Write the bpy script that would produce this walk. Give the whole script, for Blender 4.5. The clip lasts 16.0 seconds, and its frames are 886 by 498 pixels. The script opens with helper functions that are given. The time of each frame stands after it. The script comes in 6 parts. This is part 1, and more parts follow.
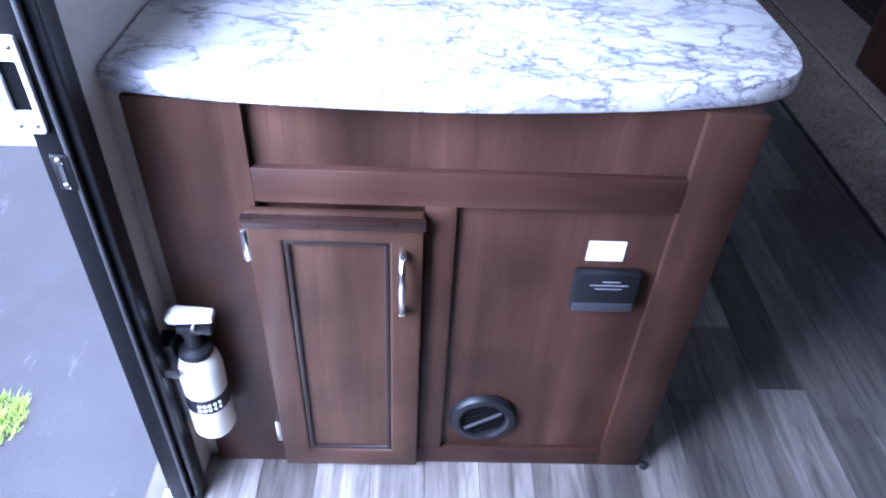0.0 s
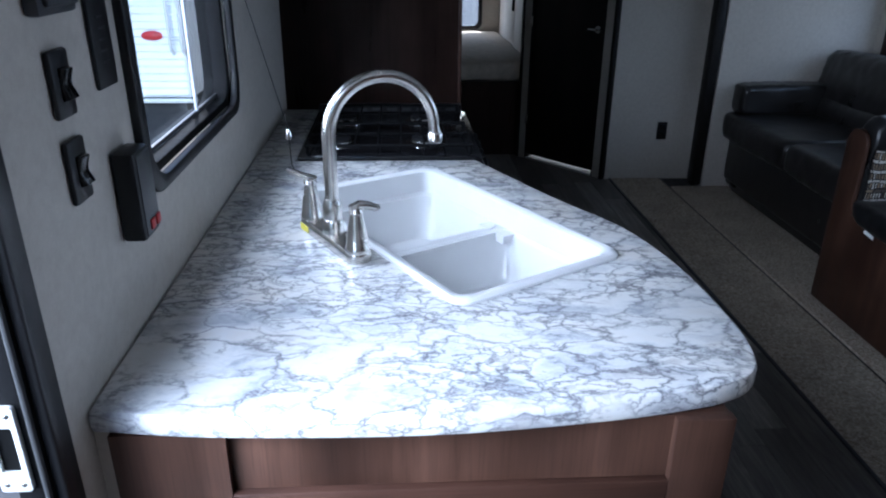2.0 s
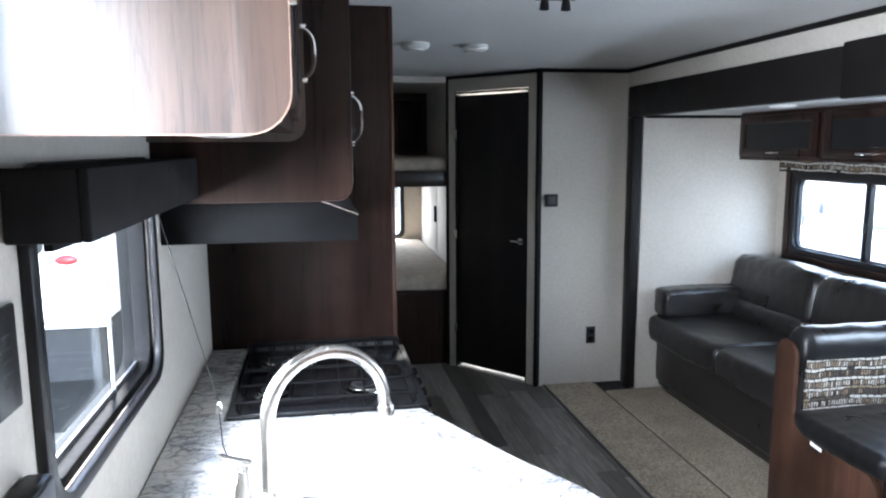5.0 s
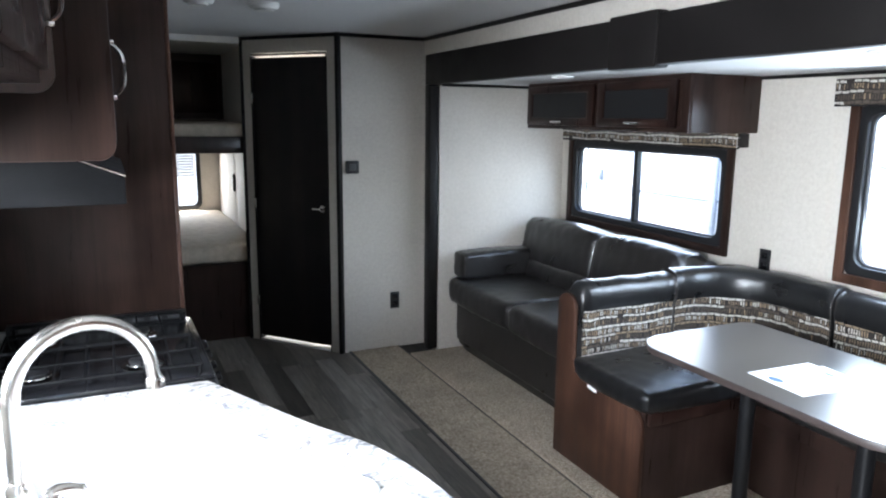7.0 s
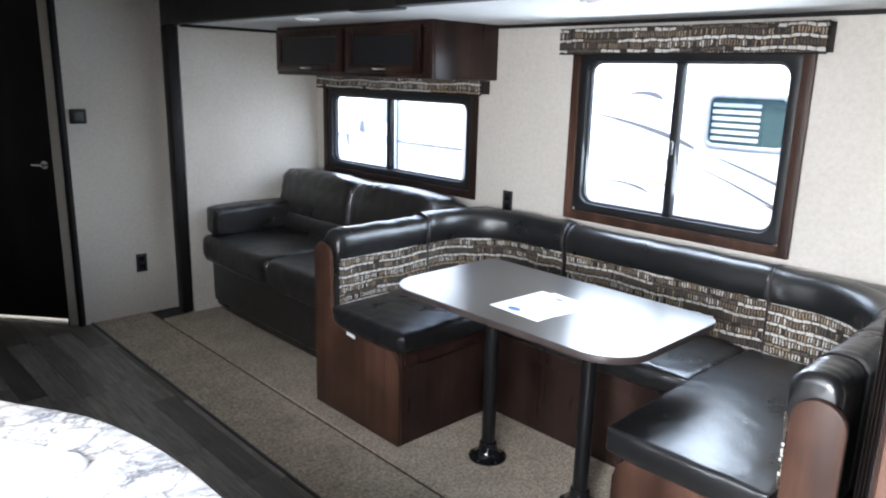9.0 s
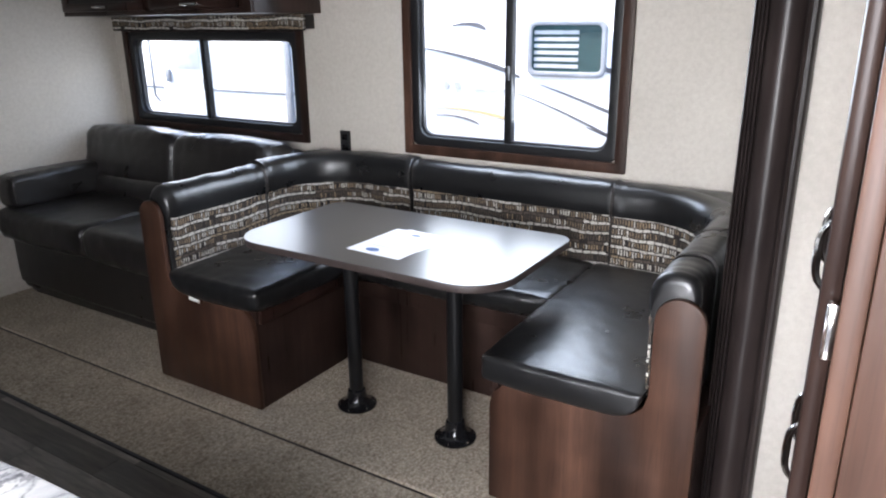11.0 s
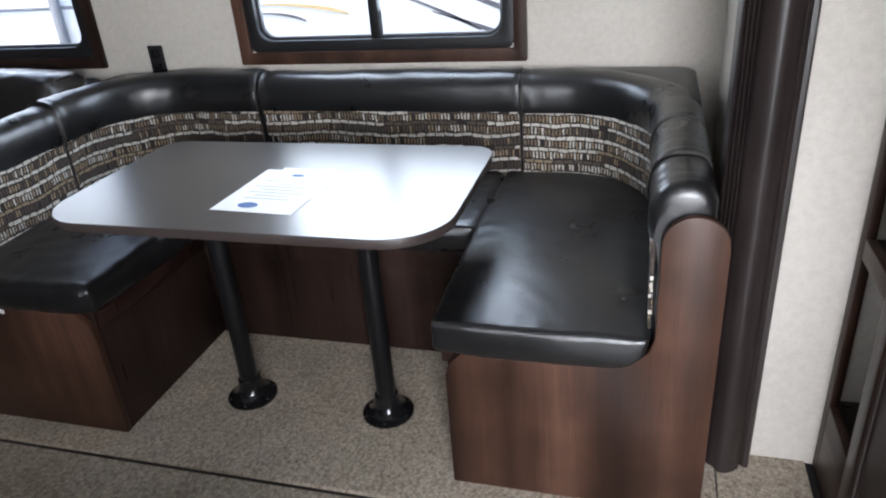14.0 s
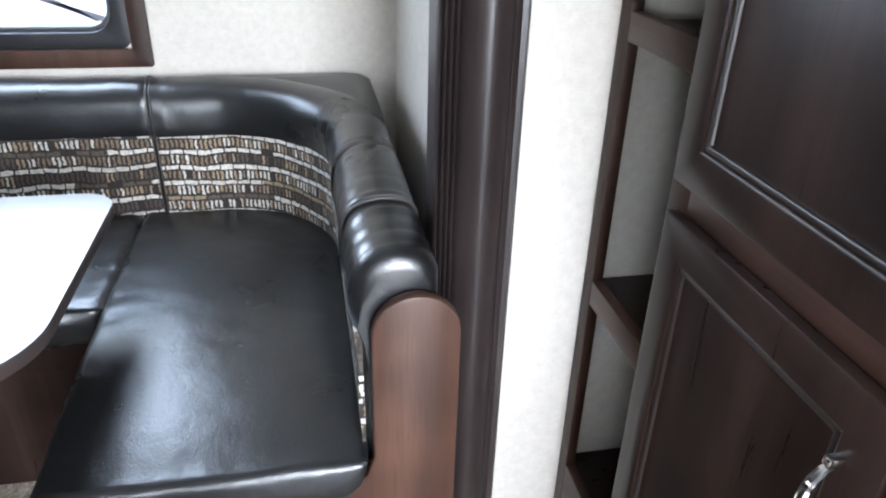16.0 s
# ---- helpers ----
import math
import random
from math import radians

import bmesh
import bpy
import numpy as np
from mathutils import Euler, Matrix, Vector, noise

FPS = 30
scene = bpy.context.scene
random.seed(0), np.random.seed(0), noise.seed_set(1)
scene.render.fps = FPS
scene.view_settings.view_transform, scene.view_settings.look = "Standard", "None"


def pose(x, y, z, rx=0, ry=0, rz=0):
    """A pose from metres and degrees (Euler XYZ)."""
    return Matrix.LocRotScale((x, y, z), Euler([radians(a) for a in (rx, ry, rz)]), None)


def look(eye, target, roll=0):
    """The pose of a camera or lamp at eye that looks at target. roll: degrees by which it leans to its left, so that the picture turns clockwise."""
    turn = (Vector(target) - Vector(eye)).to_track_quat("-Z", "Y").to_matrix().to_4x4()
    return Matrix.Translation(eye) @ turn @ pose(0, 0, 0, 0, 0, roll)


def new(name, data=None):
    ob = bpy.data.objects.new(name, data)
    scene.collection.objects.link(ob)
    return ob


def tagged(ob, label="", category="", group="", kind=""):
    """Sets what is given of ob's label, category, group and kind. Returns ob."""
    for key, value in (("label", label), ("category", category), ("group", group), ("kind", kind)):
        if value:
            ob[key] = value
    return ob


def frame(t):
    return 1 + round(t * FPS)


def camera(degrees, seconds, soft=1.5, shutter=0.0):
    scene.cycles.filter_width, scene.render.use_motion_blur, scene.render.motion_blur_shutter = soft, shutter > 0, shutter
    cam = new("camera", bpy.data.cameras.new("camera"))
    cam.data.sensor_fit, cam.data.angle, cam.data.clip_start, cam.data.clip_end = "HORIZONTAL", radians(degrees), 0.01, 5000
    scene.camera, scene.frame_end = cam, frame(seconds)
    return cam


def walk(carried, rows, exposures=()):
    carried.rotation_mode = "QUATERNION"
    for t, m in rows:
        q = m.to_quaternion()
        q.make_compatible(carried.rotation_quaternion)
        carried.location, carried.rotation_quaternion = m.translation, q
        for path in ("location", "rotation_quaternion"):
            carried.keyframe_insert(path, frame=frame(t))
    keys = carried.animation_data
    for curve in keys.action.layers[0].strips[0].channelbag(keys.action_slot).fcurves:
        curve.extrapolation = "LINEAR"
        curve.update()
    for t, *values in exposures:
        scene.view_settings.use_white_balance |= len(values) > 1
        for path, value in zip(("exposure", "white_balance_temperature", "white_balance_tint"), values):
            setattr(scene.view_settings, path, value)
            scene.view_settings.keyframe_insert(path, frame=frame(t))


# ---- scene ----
cam = camera(64.0, 16.0, soft=2.1)
PATH = [
    (0, (0.096, 0.1, 1.355), (0.166, 1.619, 0.056), 3.3),
    (0.5, (0.104, 0.11, 1.355), (0.193, 1.678, 0.117), 5.3),
    (1, (0.102, 0.115, 1.382), (0.21, 1.77, 0.264), 4.1),
    (1.5, (0.094, 0.124, 1.433), (0.197, 1.87, 0.463), 1.9),
    (2, (0.1, 0.139, 1.508), (0.214, 1.971, 0.714), 0.6),
    (2.5, (0.087, 0.163, 1.572), (0.19, 2.059, 0.944), -1.5),
    (3, (0.076, 0.197, 1.621), (0.243, 2.138, 1.169), -1.2),
    (3.2, (0.065, 0.199, 1.636), (0.24, 2.152, 1.243), -1.2),
    (5.3, (0.05, 0.305, 1.636), (0.439, 2.246, 1.351), 0.1),
    (5.5, (0.041, 0.3, 1.643), (0.462, 2.23, 1.33), 0.5),
    (6, (0.057, 0.313, 1.633), (0.579, 2.215, 1.298), 0.5),
    (6.5, (0.089, 0.303, 1.631), (0.773, 2.151, 1.29), 0.8),
    (7, (0.123, 0.294, 1.608), (0.961, 2.073, 1.242), 0.6),
    (7.5, (0.138, 0.28, 1.611), (1.108, 1.987, 1.229), 0.9),
    (8, (0.176, 0.27, 1.615), (1.246, 1.92, 1.249), 1.6),
    (8.5, (0.192, 0.274, 1.596), (1.389, 1.822, 1.183), 1.7),
    (9, (0.231, 0.287, 1.56), (1.575, 1.69, 1.086), 1.5),
    (9.5, (0.249, 0.26, 1.55), (1.707, 1.526, 1.029), 1.1),
    (9.7, (0.249, 0.241, 1.555), (1.73, 1.48, 1.035), 0.7),
    (12, (0.29, 0.609, 1.459), (1.941, 1.512, 0.782), -0.5),
    (12.5, (0.386, 0.659, 1.456), (2.018, 1.597, 0.778), -1.1),
    (13, (0.543, 0.711, 1.437), (2.196, 1.61, 0.762), -2.4),
    (13.5, (0.622, 0.794, 1.416), (2.316, 1.537, 0.656), -3.4),
    (14, (0.647, 0.907, 1.422), (2.356, 1.436, 0.527), -4.6),
    (14.5, (0.7, 0.943, 1.404), (2.434, 1.304, 0.474), -4.0),
    (15, (0.87, 0.935, 1.396), (2.628, 1.153, 0.465), -2.8),
    (15.5, (1.04, 0.89, 1.384), (2.803, 0.954, 0.441), -0.8),
    (16, (1.154, 0.932, 1.347), (2.886, 0.577, 0.411), 1.7),
]
EXPOSURES = [(0, 2.22, 4850, 27), (1, 1.92, 5000, 20), (1.5, 1.8, 5100, 15), (2.5, 1.53, 5400, 10), (3.2, 2.28, 5600, 10), (5.3, 3.88, 6000, 10), (8, 3.55, 6200, 11), (9.7, 3.12, 6450, 14), (12, 2.68, 6600, 16), (13.5, 2.4, 6500, 15), (14.5, 2.98, 6400, 13), (15.2, 3.02, 6250, 12), (16, 3.4, 6100, 12)]
walk(cam, [(t, look(eye, target, roll)) for t, eye, target, roll in PATH], EXPOSURES)

# ---- light ----
world = bpy.data.worlds.new("sky")
scene.world = world
world.use_nodes = True
_wn = world.node_tree.nodes
_sky = _wn.new("ShaderNodeTexSky")
_sky.sky_type, _sky.sun_disc = "NISHITA", False
_sky.sun_elevation, _sky.sun_rotation = radians(59), radians(-13)
world.node_tree.links.new(_sky.outputs[0], _wn["Background"].inputs[0])
_wn["Background"].inputs[1].default_value = 0.15


def lamp(name, kind, energy, m, size=None, color=(1, 1, 1), angle=None):
    data = bpy.data.lights.new(name, kind)
    data.energy, data.color = energy, color
    if size:
        data.shape, data.size, data.size_y = "RECTANGLE", size[0], size[1]
    if angle:
        data.angle = radians(angle)
    ob = new(name, data)
    ob.matrix_world = m
    return ob


SUN_FROM = Vector((-0.118, 0.5, 0.86))
lamp("sun", "SUN", 5.0, look(SUN_FROM * 50, (0, 0, 0)), color=(1.0, 0.95, 0.88), angle=3)
# daylight that falls in through the open entry door
lamp("door_daylight", "AREA", 105, look((-1.7, 0.05, 1.5), (0.5, 0.55, 0.75)), size=(2.6, 1.9), color=(0.92, 0.96, 1.0))
lamp("door_skylight", "AREA", 70, look((-1.7, -1.0, 3.3), (0.2, 1.3, 0.9)), size=(2.0, 1.2), color=(0.9, 0.95, 1.0))
# sky light in the openings of the slide-out's windows
lamp("dinette_window_daylight", "AREA", 2.9, look((3.075, 1.853, 1.36), (2.0, 1.853, 1.06)), size=(0.9, 0.62), color=(0.76, 0.88, 1.0))
lamp("sofa_window_daylight", "AREA", 0.6, look((3.075, 3.76, 1.2), (2.0, 3.76, 1.0)), size=(1.2, 0.4), color=(0.76, 0.88, 1.0))
# sky light that falls in through the kitchen window
lamp("kitchen_window_daylight", "AREA", 12, look((-0.85, 1.72, 1.65), (0.5, 1.45, 1.0)), size=(0.8, 0.8), color=(0.94, 0.97, 1.0))
# daylight in the bunk room window
lamp("bunk_window_daylight", "AREA", 0.7, look((0.615, 7.4, 1.05), (0.7, 6.0, 0.8)), size=(0.5, 0.5), color=(1.0, 0.99, 0.96))
# added lamp in the unseen bathroom, brightens the slit over its door
lamp("bath_fill", "AREA", 3, look((1.7, 5.7, 2.1), (1.7, 5.7, 0)), size=(0.4, 0.4), color=(1.0, 0.98, 0.95))

# ---- materials ----
def nodes_of(name):
    m = bpy.data.materials.new(name)
    m.use_nodes = True
    nt = m.node_tree
    return m, nt, nt.nodes["Principled BSDF"]


def link(nt, a, b):
    nt.links.new(a, b)


def coords(nt, scale=(1, 1, 1), space="Object", rot=(0, 0, 0)):
    tc, mp = nt.nodes.new("ShaderNodeTexCoord"), nt.nodes.new("ShaderNodeMapping")
    mp.inputs["Scale"].default_value = scale
    mp.inputs["Rotation"].default_value = rot
    link(nt, tc.outputs[space], mp.inputs[0])
    return mp.outputs[0]


def noise_tex(nt, vec, scale, detail=3, rough=0.55, distort=0.0):
    n = nt.nodes.new("ShaderNodeTexNoise")
    n.inputs["Scale"].default_value, n.inputs["Detail"].default_value = scale, detail
    n.inputs["Roughness"].default_value, n.inputs["Distortion"].default_value = rough, distort
    link(nt, vec, n.inputs["Vector"])
    return n


def ramp(nt, fac, stops, mode="LINEAR"):
    r = nt.nodes.new("ShaderNodeValToRGB")
    r.color_ramp.interpolation = mode
    el = r.color_ramp.elements
    while len(el) < len(stops):
        el.new(0.5)
    for e, (p, c) in zip(el, stops):
        e.position, e.color = p, (*c, 1) if len(c) == 3 else c
    link(nt, fac, r.inputs[0])
    return r.outputs[0]


def mixed(nt, fac, a, b, kind="MIX"):
    n = nt.nodes.new("ShaderNodeMix")
    n.data_type, n.blend_type = "RGBA", kind
    for sock, v in ((n.inputs[0], fac), (n.inputs[6], a), (n.inputs[7], b)):
        if isinstance(v, (int, float)):
            sock.default_value = v
        elif isinstance(v, tuple):
            sock.default_value = (*v, 1)
        else:
            link(nt, v, sock)
    return n.outputs[2]


def maths(nt, op, a, b=0.0):
    n = nt.nodes.new("ShaderNodeMath")
    n.operation = op
    for sock, v in ((n.inputs[0], a), (n.inputs[1], b)):
        if isinstance(v, (int, float)):
            sock.default_value = v
        else:
            link(nt, v, sock)
    return n.outputs[0]


def bump(nt, bsdf, height, strength=0.3, distance=0.002):
    b = nt.nodes.new("ShaderNodeBump")
    b.inputs["Strength"].default_value, b.inputs["Distance"].default_value = strength, distance
    link(nt, height, b.inputs["Height"])
    link(nt, b.outputs[0], bsdf.inputs["Normal"])


def plain(name, color, rough=0.5, metal=0.0, vary=0.12, scale=14, bumps=0.1, coat=0.0, uneven=1.0, spec=0.5):
    """A surface of one colour with slight patches, grain and uneven gloss."""
    m, nt, p = nodes_of(name)
    v = coords(nt)
    n1, n2 = noise_tex(nt, v, scale, 4), noise_tex(nt, v, scale * 22, 2)
    dark = tuple(c * (1 - vary) for c in color)
    light = tuple(min(1, c * (1 + vary)) for c in color)
    c1 = ramp(nt, n1.outputs[0], [(0.3, dark), (0.7, light)])
    link(nt, c1, p.inputs["Base Color"])
    r = ramp(nt, n1.outputs[0], [(0.25, (rough * (1 - 0.15 * uneven),) * 3), (0.75, (min(1, rough * (1 + 0.2 * uneven)),) * 3)])
    link(nt, r, p.inputs["Roughness"])
    p.inputs["Metallic"].default_value = metal
    p.inputs["Specular IOR Level"].default_value = spec
    p.inputs["Coat Weight"].default_value = coat
    p.inputs["Coat Roughness"].default_value = rough
    if bumps:
        bump(nt, p, n2.outputs[0], bumps, 0.001)
    return m


def wood(name, dark, mid, light, along="z", rough=0.42, spec=0.32, lines=0.0):
    m, nt, p = nodes_of(name)
    s = {"z": (1, 1, 0.06), "y": (1, 0.06, 1), "x": (0.06, 1, 1)}[along]
    v = coords(nt, s)
    plank = noise_tex(nt, v, 7, 1.5, 0.4)
    streak = noise_tex(nt, v, 34, 5, 0.6, 0.4)
    pore = noise_tex(nt, coords(nt, tuple(1 if c == 1 else 0.03 for c in s)), 260, 3, 0.6)
    cloud = noise_tex(nt, coords(nt), 5, 2)
    base = ramp(nt, plank.outputs[0], [(0.32, dark), (0.5, mid), (0.68, light)])
    fine = ramp(nt, streak.outputs[0], [(0.3, (0.72, 0.7, 0.69)), (0.7, (1.14, 1.12, 1.1))])
    c = mixed(nt, 1.0, base, fine, "MULTIPLY")
    pc = ramp(nt, pore.outputs[0], [(0.3, (0.72, 0.72, 0.72)), (0.5, (1, 1, 1))])
    c = mixed(nt, 0.8, c, pc, "MULTIPLY")
    c = mixed(nt, 0.8, c, ramp(nt, cloud.outputs[0], [(0.3, (0.58, 0.58, 0.6)), (0.68, (1.2, 1.18, 1.16))]), "MULTIPLY")
    if lines:
        fibre = noise_tex(nt, coords(nt, tuple(1 if k == 1 else 0.05 for k in s)), 120, 4, 0.7, 1.2)
        c = mixed(nt, lines, c, ramp(nt, fibre.outputs[0], [(0.36, (0.3, 0.27, 0.27)), (0.5, (1.0, 1.0, 1.0)), (0.7, (1.2, 1.2, 1.2))]), "MULTIPLY")
    link(nt, c, p.inputs["Base Color"])
    link(nt, ramp(nt, streak.outputs[0], [(0.2, (rough * 0.8,) * 3), (0.8, (rough * 1.25,) * 3)]), p.inputs["Roughness"])
    p.inputs["Specular IOR Level"].default_value = spec
    bump(nt, p, pore.outputs[0], 0.12, 0.0006)
    return m


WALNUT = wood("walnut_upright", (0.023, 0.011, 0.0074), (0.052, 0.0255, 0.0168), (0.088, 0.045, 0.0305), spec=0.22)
WALNUT_X = wood("walnut_lying_x", (0.034, 0.0155, 0.0105), (0.054, 0.025, 0.0165), (0.076, 0.037, 0.026), "x")
DOORWOOD = wood("stained_door_wood", (0.042, 0.021, 0.013), (0.054, 0.028, 0.017), (0.067, 0.036, 0.023), rough=0.38, spec=0.24)
# wardrobe doors' own tone; on bench boards and wall cabinet it imitates shade
WARD_SHADEWOOD = wood("dark_wardrobe_and_shaded_wood", (0.018, 0.011, 0.009), (0.027, 0.016, 0.013), (0.038, 0.023, 0.019), rough=0.3, spec=0.14)
ESPRESSO = wood("espresso_wood", (0.012, 0.006, 0.005), (0.02, 0.01, 0.008), (0.03, 0.015, 0.012), rough=0.3)
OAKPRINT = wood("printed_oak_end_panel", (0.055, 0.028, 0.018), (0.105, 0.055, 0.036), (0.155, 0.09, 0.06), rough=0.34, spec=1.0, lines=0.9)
OAKPRINT.node_tree.nodes["Principled BSDF"].inputs["Coat Weight"].default_value = 0.3
OAKPRINT.node_tree.nodes["Principled BSDF"].inputs["Coat Roughness"].default_value = 0.3
EDGEBAND = plain("pale_edge_band", (0.3, 0.2, 0.15), 0.5)
GLAZE = plain("dark_glaze_groove", (0.016, 0.009, 0.007), 0.4)


def marble_laminate():
    """White laminate with cream and blue-grey drifts and broken dark veins that run along the counter."""
    m, nt, p = nodes_of("veined_marble_laminate")
    v = coords(nt, (0.62, 1.05, 1), rot=(0, 0, radians(14)))
    warp, curl = noise_tex(nt, v, 5, 3, 0.6), noise_tex(nt, v, 22, 4, 0.65)
    def moved(vec, by, amount):
        vm = nt.nodes.new("ShaderNodeVectorMath")
        vm.operation = "MULTIPLY_ADD"
        link(nt, by.outputs["Color"], vm.inputs[0])
        vm.inputs[1].default_value = (amount,) * 3
        link(nt, vec, vm.inputs[2])
        return vm.outputs[0]
    vv = moved(moved(v, warp, 0.13), curl, 0.075)
    def veins(scale, wide, soft):
        vo = nt.nodes.new("ShaderNodeTexVoronoi")
        vo.feature = "DISTANCE_TO_EDGE"
        vo.inputs["Scale"].default_value = scale
        link(nt, vv, vo.inputs["Vector"])
        return ramp(nt, vo.outputs["Distance"], [(0.0, (1, 1, 1)), (wide, (0.55, 0.55, 0.55)), (soft, (0, 0, 0))])
    v1, v2 = veins(14, 0.022, 0.085), veins(31, 0.035, 0.12)
    gate = ramp(nt, noise_tex(nt, vv, 8, 4, 0.7).outputs[0], [(0.38, (0, 0, 0)), (0.54, (1, 1, 1))])
    gate2 = ramp(nt, noise_tex(nt, v, 6, 3, 0.65, 0.6).outputs[0], [(0.42, (0, 0, 0)), (0.56, (1, 1, 1))])
    cloud = ramp(nt, noise_tex(nt, vv, 10, 5, 0.62).outputs[0], [(0.33, (0.36, 0.37, 0.4)), (0.43, (0.55, 0.555, 0.565)), (0.52, (0.67, 0.665, 0.65)), (0.78, (0.64, 0.6, 0.555))])
    tan = ramp(nt, noise_tex(nt, vv, 6, 4).outputs[0], [(0.54, (0, 0, 0)), (0.7, (1, 1, 1))])
    c = mixed(nt, maths(nt, "MULTIPLY", tan, 0.45), cloud, (0.62, 0.55, 0.47))
    c = mixed(nt, maths(nt, "MULTIPLY", maths(nt, "MULTIPLY", v1, gate), 0.85), c, (0.1, 0.1, 0.115))
    c = mixed(nt, maths(nt, "MULTIPLY", maths(nt, "MULTIPLY", v2, gate2), 0.8), c, (0.12, 0.12, 0.135))
    link(nt, c, p.inputs["Base Color"])
    p.inputs["Roughness"].default_value = 0.24
    return m


MARBLE = marble_laminate()


def leather(name, color, rough=0.33):
    m, nt, p = nodes_of(name)
    v = coords(nt)
    cloud = noise_tex(nt, v, 6, 3)
    vo = nt.nodes.new("ShaderNodeTexVoronoi")
    vo.inputs["Scale"].default_value = 380
    link(nt, v, vo.inputs["Vector"])
    fold = noise_tex(nt, v, 13, 2, 0.5, 0.4)
    crease = noise_tex(nt, v, 60, 3, 0.6, 0.7)
    link(nt, ramp(nt, cloud.outputs[0], [(0.3, tuple(c * 0.8 for c in color)), (0.7, tuple(c * 1.25 for c in color))]), p.inputs["Base Color"])
    link(nt, ramp(nt, cloud.outputs[0], [(0.25, (rough * 0.88,) * 3), (0.75, (rough * 1.18,) * 3)]), p.inputs["Roughness"])
    h = maths(nt, "ADD", maths(nt, "MULTIPLY", vo.outputs["Distance"], 0.07), maths(nt, "MULTIPLY", fold.outputs[0], 0.3))
    h = maths(nt, "ADD", h, maths(nt, "MULTIPLY", crease.outputs[0], 0.2))
    p.inputs["Specular IOR Level"].default_value = 0.6
    bump(nt, p, h, 0.46, 0.0055)
    return m


LEATHER = leather("dark_brown_leather", (0.0075, 0.0075, 0.0079), 0.29)
SOFA_LEATHER = leather("black_brown_sofa_leather", (0.0115, 0.0102, 0.01), 0.3)
WELT = leather("leather_welt", (0.02, 0.0165, 0.015), 0.38)


def fabric_print():
    """Bands of tall ticks and of flat blocks, hand drawn, in white, tan and brown on a dark ground."""
    m, nt, p = nodes_of("woven_bar_print_fabric")
    v = coords(nt, (1, 1, 1), "UV")
    sep = nt.nodes.new("ShaderNodeSeparateXYZ")
    link(nt, v, sep.inputs[0])
    fine, slow = noise_tex(nt, v, 70, 2), noise_tex(nt, v, 4.5, 2)
    u = maths(nt, "ADD", sep.outputs[0], maths(nt, "MULTIPLY", fine.outputs[0], 0.011))
    w = maths(nt, "ADD", sep.outputs[1], maths(nt, "MULTIPLY", slow.outputs[0], 0.04))
    w = maths(nt, "ADD", w, maths(nt, "MULTIPLY", noise_tex(nt, v, 45, 2).outputs[0], 0.009))
    pairs = maths(nt, "DIVIDE", w, 0.043)
    pair, pf = maths(nt, "FLOOR", pairs), maths(nt, "FRACT", pairs)

    def white(a, b):
        comb, wn = nt.nodes.new("ShaderNodeCombineXYZ"), nt.nodes.new("ShaderNodeTexWhiteNoise")
        for sock, val in zip(comb.inputs, (a, b)):
            if isinstance(val, (int, float)):
                sock.default_value = val
            else:
                link(nt, val, sock)
        wn.noise_dimensions = "2D"
        link(nt, comb.outputs[0], wn.inputs["Vector"])
        return wn.outputs["Value"]

    rnd = white(pair, 3.3)
    stretch = maths(nt, "FLOOR", maths(nt, "DIVIDE", maths(nt, "ADD", u, maths(nt, "MULTIPLY", rnd, 0.9)), 0.19))

    def cells(width, lo, hi, gap, seed, loose):
        """Cells along the row: their own random value and where paint lies."""
        cc = maths(nt, "ADD", maths(nt, "DIVIDE", u, width), maths(nt, "MULTIPLY", rnd, 41.0 + seed))
        val = white(maths(nt, "FLOOR", cc), maths(nt, "ADD", pair, seed))
        cf = maths(nt, "FRACT", cc)
        across = maths(nt, "MULTIPLY", maths(nt, "GREATER_THAN", cf, gap), maths(nt, "LESS_THAN", cf, 1 - gap * 0.6))
        along = maths(nt, "MULTIPLY", maths(nt, "GREATER_THAN", pf, maths(nt, "ADD", maths(nt, "MULTIPLY", val, loose), lo)), maths(nt, "LESS_THAN", pf, hi))
        return val, maths(nt, "MULTIPLY", maths(nt, "MULTIPLY", across, along), maths(nt, "GREATER_THAN", val, 0.06))

    tv, ticks = cells(0.0118, 0.03, 0.62, 0.3, 1.7, 0.14)
    bv, blocks = cells(0.034, 0.69, 0.97, 0.07, 5.1, 0.06)
    tick_tone = ramp(nt, maths(nt, "ADD", maths(nt, "MULTIPLY", white(pair, stretch), 0.7), maths(nt, "MULTIPLY", white(maths(nt, "FLOOR", maths(nt, "DIVIDE", u, 0.0118)), pair), 0.3)), [(0.0, (0.15, 0.108, 0.07)), (0.3, (0.45, 0.425, 0.38)), (0.46, (0.24, 0.175, 0.11)), (0.66, (0.06, 0.045, 0.034))], "CONSTANT")
    block_tone = ramp(nt, white(stretch, maths(nt, "ADD", pair, 9.5)), [(0.0, (0.5, 0.475, 0.43)), (0.5, (0.22, 0.165, 0.105)), (0.62, (0.42, 0.395, 0.355)), (0.84, (0.07, 0.053, 0.04))], "CONSTANT")
    c = mixed(nt, ticks, (0.016, 0.012, 0.01), tick_tone)
    c = mixed(nt, blocks, c, block_tone)
    c = mixed(nt, 0.75, c, ramp(nt, noise_tex(nt, v, 130, 3, 0.7).outputs[0], [(0.35, (0.42, 0.4, 0.38)), (0.6, (1.1, 1.1, 1.1))]), "MULTIPLY")
    link(nt, c, p.inputs["Base Color"])
    p.inputs["Roughness"].default_value = 0.9
    weave = noise_tex(nt, v, 900, 2)
